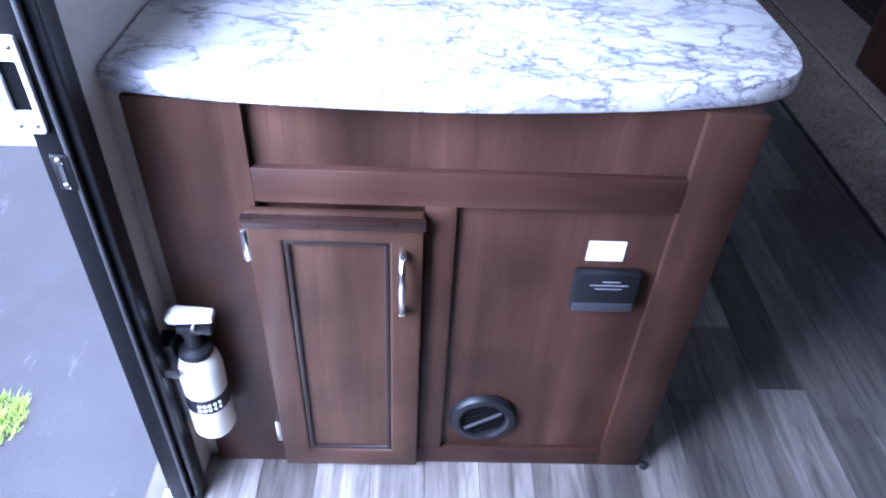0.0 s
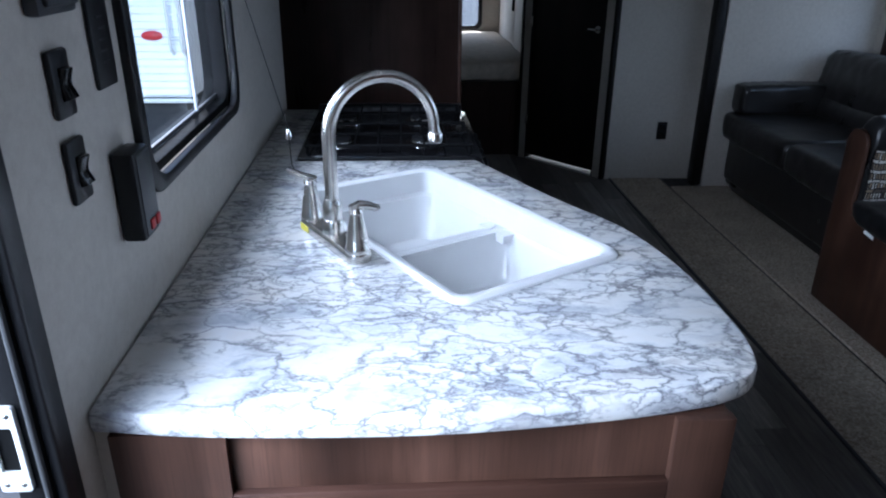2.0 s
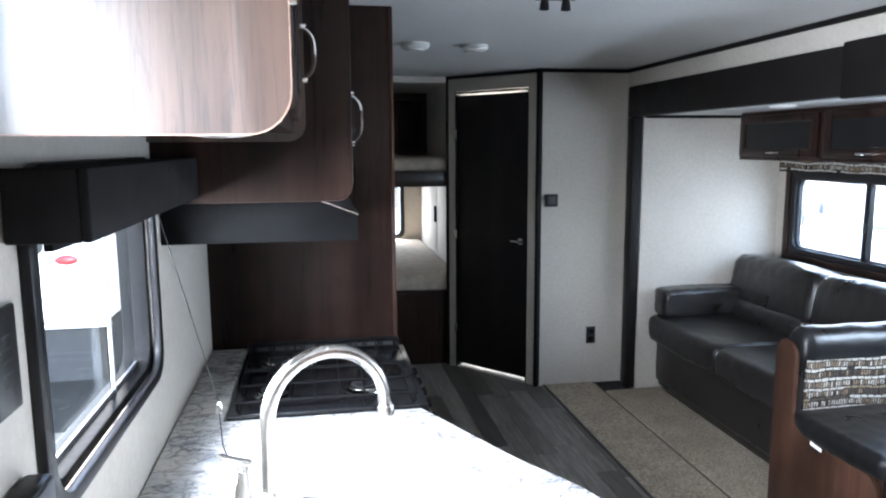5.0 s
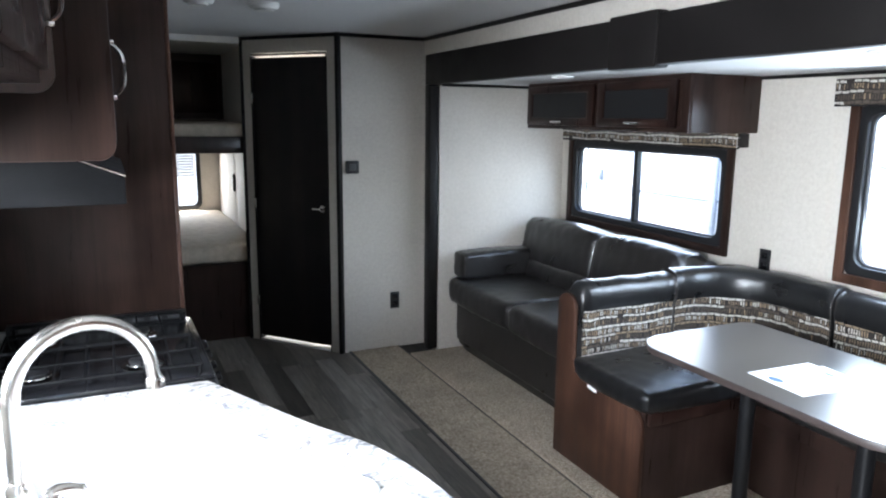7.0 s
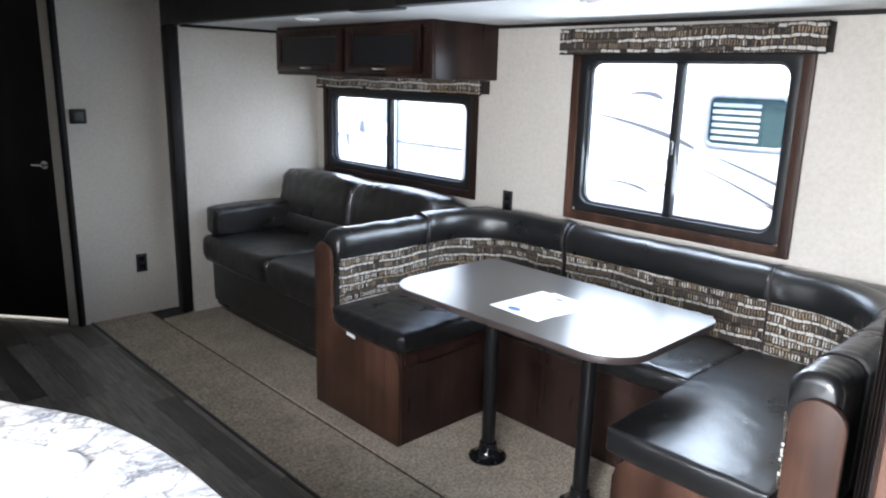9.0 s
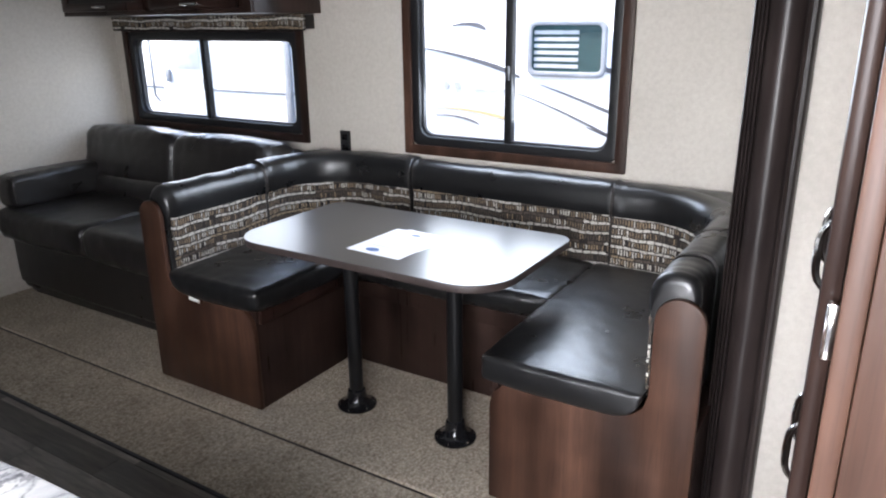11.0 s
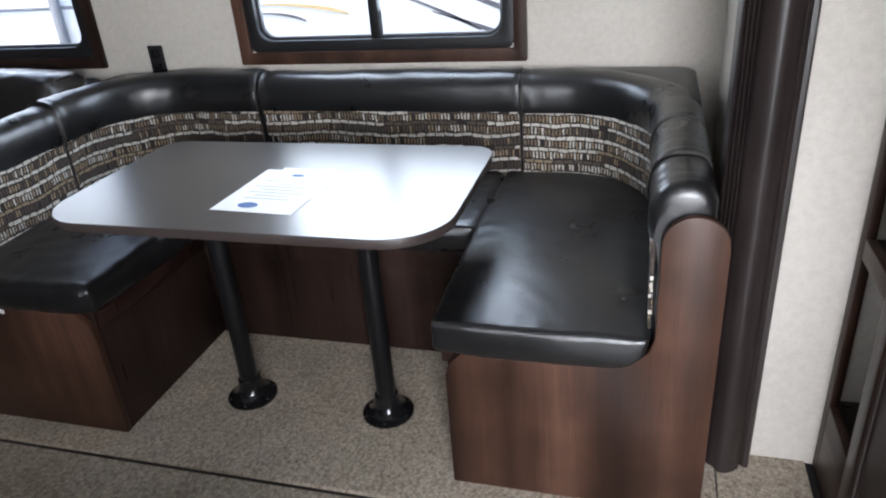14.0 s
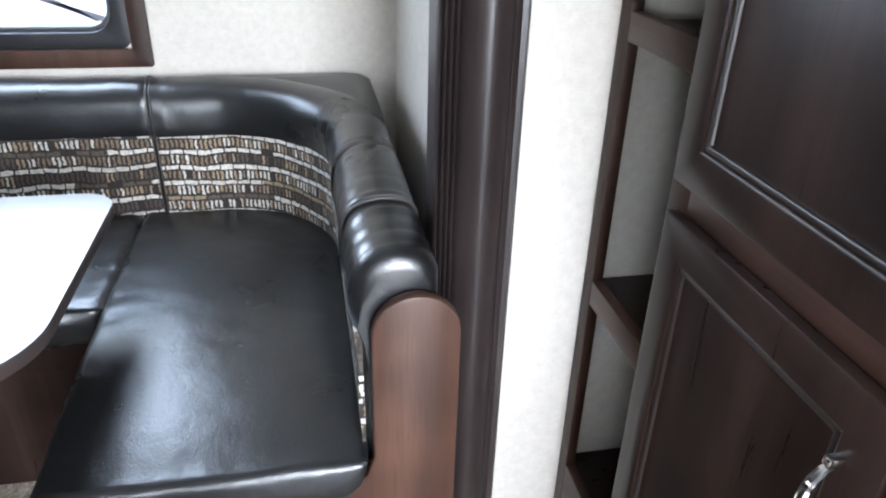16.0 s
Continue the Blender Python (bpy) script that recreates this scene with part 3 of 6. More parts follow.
def cushion(x0, x1, y0, y1, z0, z1, r, puff=0.0, pucker=0.0, seed=0, step=0.022):
    """A sewn leather cushion: round edges, swollen faces, puckers that run in from the seams."""
    lo, hi = (x0, y0, z0), (x1, y1, z1)
    lines = []
    for a, b in zip(lo, hi):
        n = max(2, round((b - a - 2 * r) / step))
        rim = [r * (1 - math.cos(radians(18 * k))) for k in range(6)]
        lines.append([a + d for d in rim[:-1]] + [a + r + (b - a - 2 * r) * k / n for k in range(n + 1)] + [b - d for d in reversed(rim[:-1])])
    size = [len(q) - 1 for q in lines]
    bm, seen = bmesh.new(), {}
    half = [(b - a) / 2 for a, b in zip(lo, hi)]
    mid = [(a + b) / 2 for a, b in zip(lo, hi)]

    def at(key):
        if key in seen:
            return seen[key]
        p = Vector([lines[k][key[k]] for k in range(3)])
        core = Vector([min(max(p[k], lo[k] + r), hi[k] - r) for k in range(3)])
        d = p - core
        nr = d.normalized() if d.length > 1e-6 else Vector([(p[k] - mid[k]) / half[k] if key[k] in (0, size[k]) else 0 for k in range(3)]).normalized()
        q = core + nr * r
        f = [max(0.0, 1 - ((q[k] - mid[k]) / half[k]) ** 2) ** 0.6 for k in range(3)]
        swell = min(1.0, f[0] * f[1] + f[0] * f[2] + f[1] * f[2])
        rough = 0.0
        for k in range(3):
            e = min(q[k] - lo[k], hi[k] - q[k])
            g = Vector([q[j] * (10 if j == k else 55) + seed * 3.7 for j in range(3)])
            rough += math.exp(-max(e - r, 0.0) / 0.05) * noise.noise(g) * 0.5
        rough += 0.1 * noise.noise(q * 11 + Vector((seed, 0, 0)))
        seen[key] = bm.verts.new(q + nr * (puff * swell + pucker * rough))
        return seen[key]

    for k in range(3):
        i, j = (k + 1) % 3, (k + 2) % 3
        for end in (0, size[k]):
            for a in range(size[i]):
                for b in range(size[j]):
                    keys = []
                    for da, db in ((0, 0), (1, 0), (1, 1), (0, 1)):
                        key = [0, 0, 0]
                        key[k], key[i], key[j] = end, a + da, b + db
                        keys.append(tuple(key))
                    bm.faces.new([at(q) for q in (keys if end else keys[::-1])])
    return bm


# ---- the shell of the trailer ----
LEFT, RIGHT, TOP = -0.34, 2.10, 2.13
SL_X, SL_Y0, SL_Y1, SL_TOP = 3.10, 0.68, 4.60, 1.825
WARD_Y = 0.43

structure("wall_left", boxes(
    (-0.40, LEFT, -0.95, 0.17, 0, TOP), (-0.40, LEFT, 0.17, 0.89, 1.92, TOP), (-0.40, LEFT, 0.89, 1.345, 0, TOP),
    (-0.40, LEFT, 1.345, 2.035, 0, 1.117), (-0.40, LEFT, 1.345, 2.035, 1.593, TOP), (-0.40, LEFT, 2.035, 7.5, 0, TOP)), WALLPAPER, "grey linen papered side wall with the entry door")
structure("wall_right", boxes(
    (RIGHT, 2.2, SL_Y1 + 0.05, 7.5, 0, TOP), (RIGHT, 2.2, 0.68, SL_Y1 + 0.05, 1.9, TOP), (2.255, 2.3, -0.95, 0.62, 0, TOP)), WALLPAPER, "linen papered wall round the slide-out")
structure("wall_far", boxes((1.493, RIGHT, 4.81, 4.86, 0, TOP)), WALLPAPER, "pale linen papered end wall")
structure("wall_behind", boxes((-0.45, 2.3, -1.0, -0.95, 0, TOP)), WALLPAPER, "plain papered wall behind the entry")
structure("wall_rear", boxes((-0.45, 0.34, 7.45, 7.5, 0, TOP), (0.89, 2.2, 7.45, 7.5, 0, TOP), (0.34, 0.89, 7.45, 7.5, 0, 0.74), (0.34, 0.89, 7.45, 7.5, 1.34, TOP)), WALLPAPER, "papered rear wall of the bunk room")
structure("wall_bunk_side", boxes((1.09, 1.13, 5.46, 7.45, 0, TOP)), WHITE_WALL, "pale panelled wall beside the bunks")
structure("wall_slide_outer", boxes(
    (SL_X, 3.16, 0.62, 1.34, 0, 1.9), (SL_X, 3.16, 1.34, 2.36, 0, 0.95), (SL_X, 3.16, 1.34, 2.36, 1.7, 1.9), (SL_X, 3.16, 2.36, 3.08, 0, 1.9),
    (SL_X, 3.16, 3.08, 4.45, 0, 0.94), (SL_X, 3.16, 3.08, 4.45, 1.47, 1.9), (SL_X, 3.16, 4.45, 4.65, 0, 1.9)), WALLPAPER, "linen papered slide-out wall with two windows")
structure("wall_slide_near", boxes((2.255, SL_X, 0.62, SL_Y0, 0, 1.9)), WALLPAPER, "papered side wall of the slide-out")
structure("wall_slide_far", boxes((2.12, SL_X, SL_Y1, 4.65, 0, 1.9)), WALLPAPER, "papered side wall beside the sofa")
structure("ceiling", boxes((-0.45, 2.3, -1.0, 7.5, TOP, TOP + 0.06)), CEILING, "flat white ceiling")
structure("ceiling_slide", boxes((2.12, 3.16, 0.62, 4.65, SL_TOP, 1.9)), CEILING, "low white slide-out ceiling")
floor = structure("floor", boxes((-0.45, 2.3, -1.0, 7.5, -0.14, -0.006), (2.3, 3.16, 0.62, 4.65, -0.14, -0.006)), BLACK_MATT, "grey-brown vinyl plank floor")
structure("carpet_main", boxes((1.556, 1.9, WARD_Y + 0.02, 4.81, -0.005, 0.006), bev=0.003), CARPET, "sand-coloured cut pile carpet strip")
structure("carpet_slide", boxes((1.912, SL_X, SL_Y0, SL_Y1, -0.005, 0.014), bev=0.004), CARPET, "sand-coloured carpet of the slide-out floor")
structure("carpet_by_wardrobe", boxes((1.912, 2.255, WARD_Y + 0.02, 0.675, -0.005, 0.006)), CARPET, "sand-coloured carpet beside the wardrobe")
structure("trim_carpet_edge", boxes((1.543, 1.557, WARD_Y + 0.02, 4.81, -0.005, 0.008), bev=0.002), CHARCOAL, "dark metal carpet edge strip")
structure("trim_slide_lip", boxes((1.897, 1.914, WARD_Y + 0.02, 4.81, -0.005, 0.003)), GLAZE, "dark seam between the carpets")
structure("threshold", boxes((-0.41, -0.335, 0.17, 0.89, -0.02, 0.012), bev=0.004), STEEL, "bright aluminium door threshold")

# dark trims along the ceiling and the slide-out
structure("trim_ceiling_far", boxes((1.50, RIGHT, 4.79, 4.808, 2.105, 2.128), bev=0.003), HEADER)
structure("trim_ceiling_right", boxes((2.08, 2.098, 0.64, 4.79, 2.105, 2.128), bev=0.003), HEADER)
structure("trim_slide_ceiling_outer", boxes((SL_X - 0.014, SL_X - 0.001, SL_Y0, SL_Y1, 1.806, 1.823), bev=0.003), HEADER)
structure("trim_slide_ceiling_far", boxes((2.13, SL_X - 0.016, SL_Y1 - 0.014, SL_Y1 - 0.001, 1.806, 1.823), bev=0.003), HEADER)
header = structure("trim_slide_header", boxes((2.055, 2.118, 0.64, 2.495, 1.815, 2.008), (2.055, 2.118, 2.775, 4.70, 1.815, 2.008), bev=0.008), HEADER, "dark wood-grain fascia over the slide-out", smooth=True)
structure("trim_header_joint", boxes((2.046, 2.118, 2.49, 2.78, 1.805, 2.02), bev=0.008), HEADER, "cover over the joint of the fascia", smooth=True)
structure("trim_slide_far", boxes((2.05, 2.118, 4.605, 4.692, 0.015, 1.813), bev=0.01), HEADER, "dark upright slide-out trim", smooth=True)
# the moulded post: a lip, a broad half round, then four fine ribs
_post = [(2.254, 0.592), (2.214, 0.592), (2.204, 0.594), (2.199, 0.599), (2.2, 0.608), (2.207, 0.613), (2.209, 0.618)]
_post += [(2.194 - 0.026 * math.sin(math.pi * k / 12), 0.62 + 0.08 * k / 12) for k in range(13)]
for _r in range(4):
    _y = 0.7025 + 0.009 * _r
    _post += [(2.206, _y), (2.192, _y + 0.0015), (2.190, _y + 0.0035), (2.193, _y + 0.0062), (2.207, _y + 0.0075)]
_post += [(2.254, 0.739)]
structure("trim_slide_near", prism(_post, "z", 0.008, 1.813), TRIM, "dark moulded upright slide-out trim", smooth=True)

# plank floor, piece by piece
def plank_floor():
    bm = box_bm(-0.0577, 0.0577, -0.4497, 0.4497, -0.006, 0.0, bev=0.0009, seg=1)
    me = bpy.data.meshes.new("floor_plank")
    bm.to_mesh(me)
    bm.free()
    me.materials.append(PLANK)
    rng = random.Random(4)
    x, col = LEFT + 0.058, 0
    while col < 17:
        cut = rng.uniform(0.12, 0.9)
        y = -0.945
        while y < 6.4:
            ob = new("plank", me)
            ob.parent = floor
            ob.location = (x, y + cut / 2, 0.0)
            ob.scale = (1, cut / 0.9, 1)
            y += cut
            cut = 0.9
        x += 0.116
        col += 1


# ---- angled bathroom front ----
_p0, _p1 = Vector((1.493, 4.81, 0)), Vector((0.995, 5.405, 0))
_dir = (_p1 - _p0).normalized()
BATH_LEN = (_p1 - _p0).length
BATH = Matrix.Translation(_p0) @ Matrix(((_dir.x, -_dir.y, 0, 0), (_dir.y, _dir.x, 0, 0), (0, 0, 1, 0), (0, 0, 0, 1)))


def turned(bm, m):
    """Local x runs along the angled wall, local y towards the room."""
    bmesh.ops.transform(bm, matrix=m, verts=bm.verts[:])
    return bm


D0, D1, DTOP = 0.085, BATH_LEN - 0.075, 2.0
structure("wall_bath", turned(boxes((0.012, D0, -0.045, 0, 0, TOP), (D1, BATH_LEN, -0.045, 0, 0, TOP), (D0, D1, -0.045, 0, DTOP + 0.02, TOP)), BATH), WALLPAPER, "pale angled bathroom front")
structure("wall_bath_inside", boxes((1.13, 2.1, 6.3, 6.35, 0, TOP)), WHITE_WALL, "pale wall inside the bathroom")
structure("trim_bath_corner", turned(boxes((-0.014, 0.014, -0.02, 0.022, 0, TOP), bev=0.006), BATH), HEADER, "dark corner trim", smooth=True)
structure("trim_bath_end", turned(boxes((BATH_LEN - 0.008, BATH_LEN + 0.012, -0.03, 0.014, 0, TOP), bev=0.005), BATH), HEADER, "dark corner trim", smooth=True)
structure("trim_bath_ceiling", turned(boxes((0.016, BATH_LEN - 0.01, 0.001, 0.018, 2.105, 2.128), bev=0.003), BATH), HEADER)
door = tagged(obj("door_1", turned(boxes((D0 + 0.006, D1 - 0.004, -0.04, -0.012, 0.035, DTOP - 0.012), bev=0.003), BATH), DOOR_DARK), "closed dark wood-grain bathroom door", "door", "", "structure")
part("door_frame", turned(boxes((D0 + 0.0, D0 + 0.005, -0.05, 0.006, 0, DTOP), (D1 - 0.003, D1 + 0.002, -0.05, 0.006, 0, DTOP), (D0, D1, -0.05, 0.006, DTOP + 0.004, DTOP + 0.012), bev=0.001), BATH), HEADER, door)
part("door_sill", turned(boxes((D0 + 0.006, D1 - 0.004, -0.12, 0.004, 0.001, 0.012), bev=0.003), BATH), WHITE, door, "pale door sill")
knob = part("handle", turned(lathe([(0.024, 0), (0.024, 0.006), (0.011, 0.009), (0.010, 0.035)], (0, 0, 0), 16), BATH @ Matrix.Translation((D0 + 0.06, -0.012, 0.99)) @ Matrix.Rotation(radians(-90), 4, "X")), CHROME, door, "small chrome lever handle")
part("lever", turned(boxes((D0 + 0.052, D0 + 0.125, 0.016, 0.027, 0.984, 0.998), bev=0.004), BATH), CHROME, knob)
for _z in (0.3, 1.0, 1.72):
    part("hinge", turned(boxes((D1 - 0.012, D1 + 0.012, -0.006, 0.008, _z - 0.035, _z + 0.035), bev=0.003), BATH), NICKEL, door)

# ---- entry door frame in the side wall ----
entry = tagged(obj("door_2", ring_plate([(0.165, -0.02), (0.912, -0.02), (0.912, 1.945), (0.165, 1.945)], [(0.192, 0.012), (0.872, 0.012), (0.872, 1.9), (0.192, 1.9)], "x", -0.346, -0.330, 0.004), BLACK), "open entry door frame of black aluminium", "door", "", "structure")
part("jamb", boxes((-0.388, -0.346, 0.866, 0.8895, 0.012, 1.91), (-0.388, -0.346, 0.171, 0.192, 0.012, 1.91), (-0.388, -0.346, 0.192, 0.866, 1.895, 1.91), bev=0.003), CAST_IRON, entry)
part("seal", boxes((-0.352, -0.345, 0.858, 0.867, 0.02, 1.9), bev=0.003), RUBBER, entry)
strike = part("strike_plate", ring_plate(rounded(0.038, 0.125, 0.005, 3, -0.382, 0.937), rounded(0.024, 0.066, 0.003, 3, -0.382, 0.937), "y", 0.858, 0.866, 0.001), STEEL, entry, "bright steel strike plate")
part("strike_pocket", boxes((-0.3945, -0.3695, 0.8635, 0.8665, 0.903, 0.971)), VOID, strike)
for _z in (0.886, 0.988):
    for _x in (-0.392, -0.372):
        part("screw", lathe([(0.004, 0), (0.004, 0.001), (0.002, 0.002)], (_x, 0.8585, _z), 8, Matrix.Rotation(radians(90), 4, "X")), NICKEL, strike)
latch = part("latch_block", boxes((-0.372, -0.348, 0.856, 0.866, 0.79, 0.845), bev=0.003), LEG_BLACK, entry)
part("slot", boxes((-0.363, -0.357, 0.854, 0.8565, 0.805, 0.83)), RUBBER, latch)
for _z in (0.799, 0.837):
    part("screw", lathe([(0.005, 0), (0.005, 0.002), (0.003, 0.003)], (-0.36, 0.856, _z), 8, Matrix.Rotation(radians(90), 4, "X")), CHROME, latch)

# ---- windows ----
def slide_window(name, y0, y1, z0, z1, label, surround=None, mull=0.5):
    """A slider in the outer wall: dark wood surround, black sash with round corners, two panes."""
    cy, cz, w, h = (y0 + y1) / 2, (z0 + z1) / 2, y1 - y0, z1 - z0
    win = tagged(obj(name, ring_plate(rounded(w, h, 0.006, 4, cy, cz), rounded(w - 0.09, h - 0.09, 0.006, 4, cy, cz), "x", SL_X - 0.022, SL_X - 0.001, 0.003), surround or WALNUT), label, "window", "", "structure")
    part("window_frame", ring_plate(rounded(w - 0.088, h - 0.088, 0.03, 6, cy, cz), rounded(w - 0.17, h - 0.17, 0.055, 6, cy, cz), "x", SL_X - 0.012, SL_X + 0.05, 0.004), BLACK, win, "black aluminium frame with rounded corners")
    part("window_flange", ring_plate(rounded(w - 0.17, h - 0.17, 0.055, 6, cy, cz), rounded(w - 0.19, h - 0.19, 0.05, 6, cy, cz), "x", SL_X + 0.012, SL_X + 0.03, 0.002), CHARCOAL, win)
    my = y0 + w * mull
    mull_bar = part("mullion", boxes((SL_X - 0.004, SL_X + 0.035, my - 0.018, my + 0.018, z0 + 0.08, z1 - 0.08), bev=0.004), BLACK, win)
    part("latch", boxes((SL_X - 0.016, SL_X - 0.004, my - 0.008, my + 0.008, cz - 0.06, cz + 0.0), bev=0.004), CHARCOAL, mull_bar)
    for a, b in ((y0 + 0.086, my - 0.018), (my + 0.018, y1 - 0.086)):
        g = part("pane", boxes((SL_X + 0.018, SL_X + 0.022, a, b, z0 + 0.086, z1 - 0.086)), GLASS, win)
        g.visible_shadow = False
    return win


slide_window("window_1", 1.306, 2.40, 0.89, 1.73, "large sliding window in a dark wood surround")
slide_window("window_2", 3.025, 4.50, 0.885, 1.50, "wide sliding window over the sofa", WARD_SHADEWOOD, 0.53)

# kitchen window: black frame with round corners
_kw = dict(cx=1.69, cy=1.355)
win3 = tagged(obj("window_3", ring_plate(rounded(0.755, 0.525, 0.07, 8, **_kw), rounded(0.69, 0.475, 0.075, 8, **_kw), "x", LEFT - 0.002, LEFT + 0.016, 0.005), BLACK), "kitchen window in a black rounded frame", "window", "", "structure")
part("window_frame", ring_plate(rounded(0.70, 0.485, 0.01, 8, **_kw), rounded(0.655, 0.44, 0.065, 8, **_kw), "x", LEFT - 0.065, LEFT - 0.004, 0.004), CAST_IRON, win3)
part("pane", boxes((LEFT - 0.047, LEFT - 0.043, 1.36, 2.02, 1.13, 1.58)), GLASS, win3).visible_shadow = False
part("insect_screen", boxes((LEFT - 0.039, LEFT - 0.038, 1.803, 2.015, 1.14, 1.57)), SCREEN, win3, "dark insect screen").visible_shadow = False
part("track", boxes((LEFT - 0.036, LEFT - 0.028, 1.37, 2.01, 1.138, 1.148), bev=0.003), CHARCOAL, win3)
part("sash_bar", tube([(LEFT - 0.03, 1.80, 1.14), (LEFT - 0.03, 1.80, 1.57)], 0.004, 8), RV_GREY, win3, "bright narrow sash bar")

# bunk room window
_bw = dict(cx=0.615, cy=1.04)
win4 = tagged(obj("window_4", ring_plate(rounded(0.60, 0.65, 0.07, 6, **_bw), rounded(0.52, 0.57, 0.055, 6, **_bw), "y", 7.425, 7.452, 0.004), BLACK), "bunk room window with a half drawn blind", "window", "", "structure")
part("pane", boxes((0.35, 0.88, 7.478, 7.482, 0.75, 1.33)), GLASS, win4).visible_shadow = False
for _k in range(11):
    part("blind_slat", boxes((0.37, 0.86, 7.458, 7.472, 1.03 + 0.026 * _k, 1.048 + 0.026 * _k), bev=0.002), BLIND, win4)


# ---- kitchen ----
def arc(cx, cy, r, a0, a1, n=8):
    return [(cx + r * math.cos(radians(a0 + (a1 - a0) * k / n)), cy + r * math.sin(radians(a0 + (a1 - a0) * k / n))) for k in range(n + 1)]


def bow_handle(parent, axis, at, length, reach, name="handle", mat=None, label="chrome bow handle"):
    """A curved pull with two feet. axis: 'z' upright; at: the middle; reach: vector out of the door."""
    at, reach = Vector(at), Vector(reach)
    d = {"z": Vector((0, 0, 1)), "x": Vector((1, 0, 0)), "y": Vector((0, 1, 0))}[axis]
    pts, rad = [], []
    for k in range(13):
        t = -1 + 2 * k / 12
        pts.append(at + d * (t * length / 2) + reach * (1 - t ** 4) * 0.9 + reach * 0.1)
        rad.append(0.0052 + 0.0015 * (1 - abs(t)))
    bm = tube(pts, rad, 8)
    for t in (-1, 1):
        p = at + d * (t * length / 2)
        merge(bm, box_bm(*sum(([min(p[i], p[i] + reach[i] * 0.4) - 0.006, max(p[i], p[i] + reach[i] * 0.4) + 0.006] for i in range(3)), []), bev=0.003))
    return part(name, bm, mat or NICKEL, parent, label)


def panel_door(parent, x0, x1, y, z0, z1, out=-1, name="cabinet_door", wood_mat=None, stile=0.055, thick=0.02):
    """A framed door in an x-z plane with a moulded edge and a sunk panel; out: which way its face looks."""
    w = wood_mat or DOORWOOD
    ya, yb = y, y + out * thick
    lo, hi = min(ya, yb), max(ya, yb)
    d = part(name, ring_plate([(x0, z0), (x1, z0), (x1, z1), (x0, z1)], [(x0 + stile, z0 + stile), (x1 - stile, z0 + stile), (x1 - stile, z1 - stile), (x0 + stile, z1 - stile)], "y", lo, hi, 0.006), w, parent)
    part("panel", boxes((x0 + stile - 0.004, x1 - stile + 0.004, y + out * thick * 0.1 if out > 0 else y + out * thick * 0.55, y + out * thick * 0.55 if out > 0 else y + out * thick * 0.1, z0 + stile - 0.004, z1 - stile + 0.004)), w, d)
    b = 0.009
    part("moulding", ring_plate([(x0 + stile, z0 + stile), (x1 - stile, z0 + stile), (x1 - stile, z1 - stile), (x0 + stile, z1 - stile)],
         [(x0 + stile + b, z0 + stile + b), (x1 - stile - b, z0 + stile + b), (x1 - stile - b, z1 - stile - b), (x0 + stile + b, z1 - stile - b)],
         "y", min(y + out * 0.002, y + out * thick * 0.85), max(y + out * 0.002, y + out * thick * 0.85), 0.003), GLAZE, d)
    return d


# peninsula cabinet: carcass, face frame, door, sunk panels
pen = thing("kitchen_cabinet", (0.13, 1.5, 0), "reddish walnut peninsula cabinet with a framed door", "cabinet")
FY = 0.97
_foot = [(-0.316, FY + 0.02), (0.584, FY + 0.02), (0.586, 1.2), (0.575, 1.42), (0.53, 1.62), (0.44, 1.8), (0.30, 2.1), (0.285, 2.19), (-0.316, 2.19)]
part("carcass", ring_plate(_foot, [(0.13 + (x - 0.13) * 0.965, 1.58 + (y - 1.58) * 0.975) for x, y in _foot], "z", 0.0, 0.868), WALNUT, pen)
part("stile", boxes((-0.3165, -0.155, FY, FY + 0.022, 0.001, 0.868)), WALNUT, pen)
part("filler", boxes((LEFT + 0.0005, -0.317, FY + 0.012, FY + 0.03, 0.001, 0.868)), WALLPAPER, pen, "papered filler strip against the wall")
part("stile", boxes((0.50, 0.589, FY, FY + 0.022, 0.001, 0.868), bev=0.002), WALNUT, pen)
part("stile", boxes((0.105, 0.155, FY + 0.001, FY + 0.022, 0.055, 0.695), bev=0.002), WALNUT, pen)
part("rail", boxes((-0.155, 0.50, FY, FY + 0.022, 0.695, 0.757), bev=0.002), WALNUT_X, pen)
part("rail", boxes((-0.155, 0.50, FY, FY + 0.022, 0.001, 0.055), bev=0.002), WALNUT_X, pen)
part("upper_panel", boxes((-0.155, 0.50, FY + 0.014, FY + 0.0215, 0.757, 0.868)), WALNUT, pen)
part("side_panel", boxes((0.155, 0.50, FY + 0.012, FY + 0.0215, 0.055, 0.695)), WALNUT, pen)
part("corner_foot", lathe([(0.008, 0), (0.008, 0.012), (0.004, 0.014)], (0.602, 0.968, 0), 10), BLACK, pen)
_pd = panel_door(pen, -0.170, 0.105, FY - 0.001, 0.02, 0.690, -1, stile=0.054, thick=0.022)
part("top_moulding", prism([(FY - 0.036, 0.690), (FY - 0.023, 0.690), (FY - 0.023, 0.664), (FY - 0.029, 0.668), (FY - 0.031, 0.678), (FY - 0.036, 0.682)], "x", -0.172, 0.107), ESPRESSO, _pd, "dark glazed crown moulding")
bow_handle(_pd, "z", (0.072, FY - 0.023, 0.558), 0.125, (0, -0.024, 0))
for _z in (0.614, 0.118):
    part("hinge", boxes((-0.183, -0.171, FY - 0.012, FY - 0.001, _z - 0.032, _z + 0.032), bev=0.003), CHROME, _pd, "small chrome hinge")

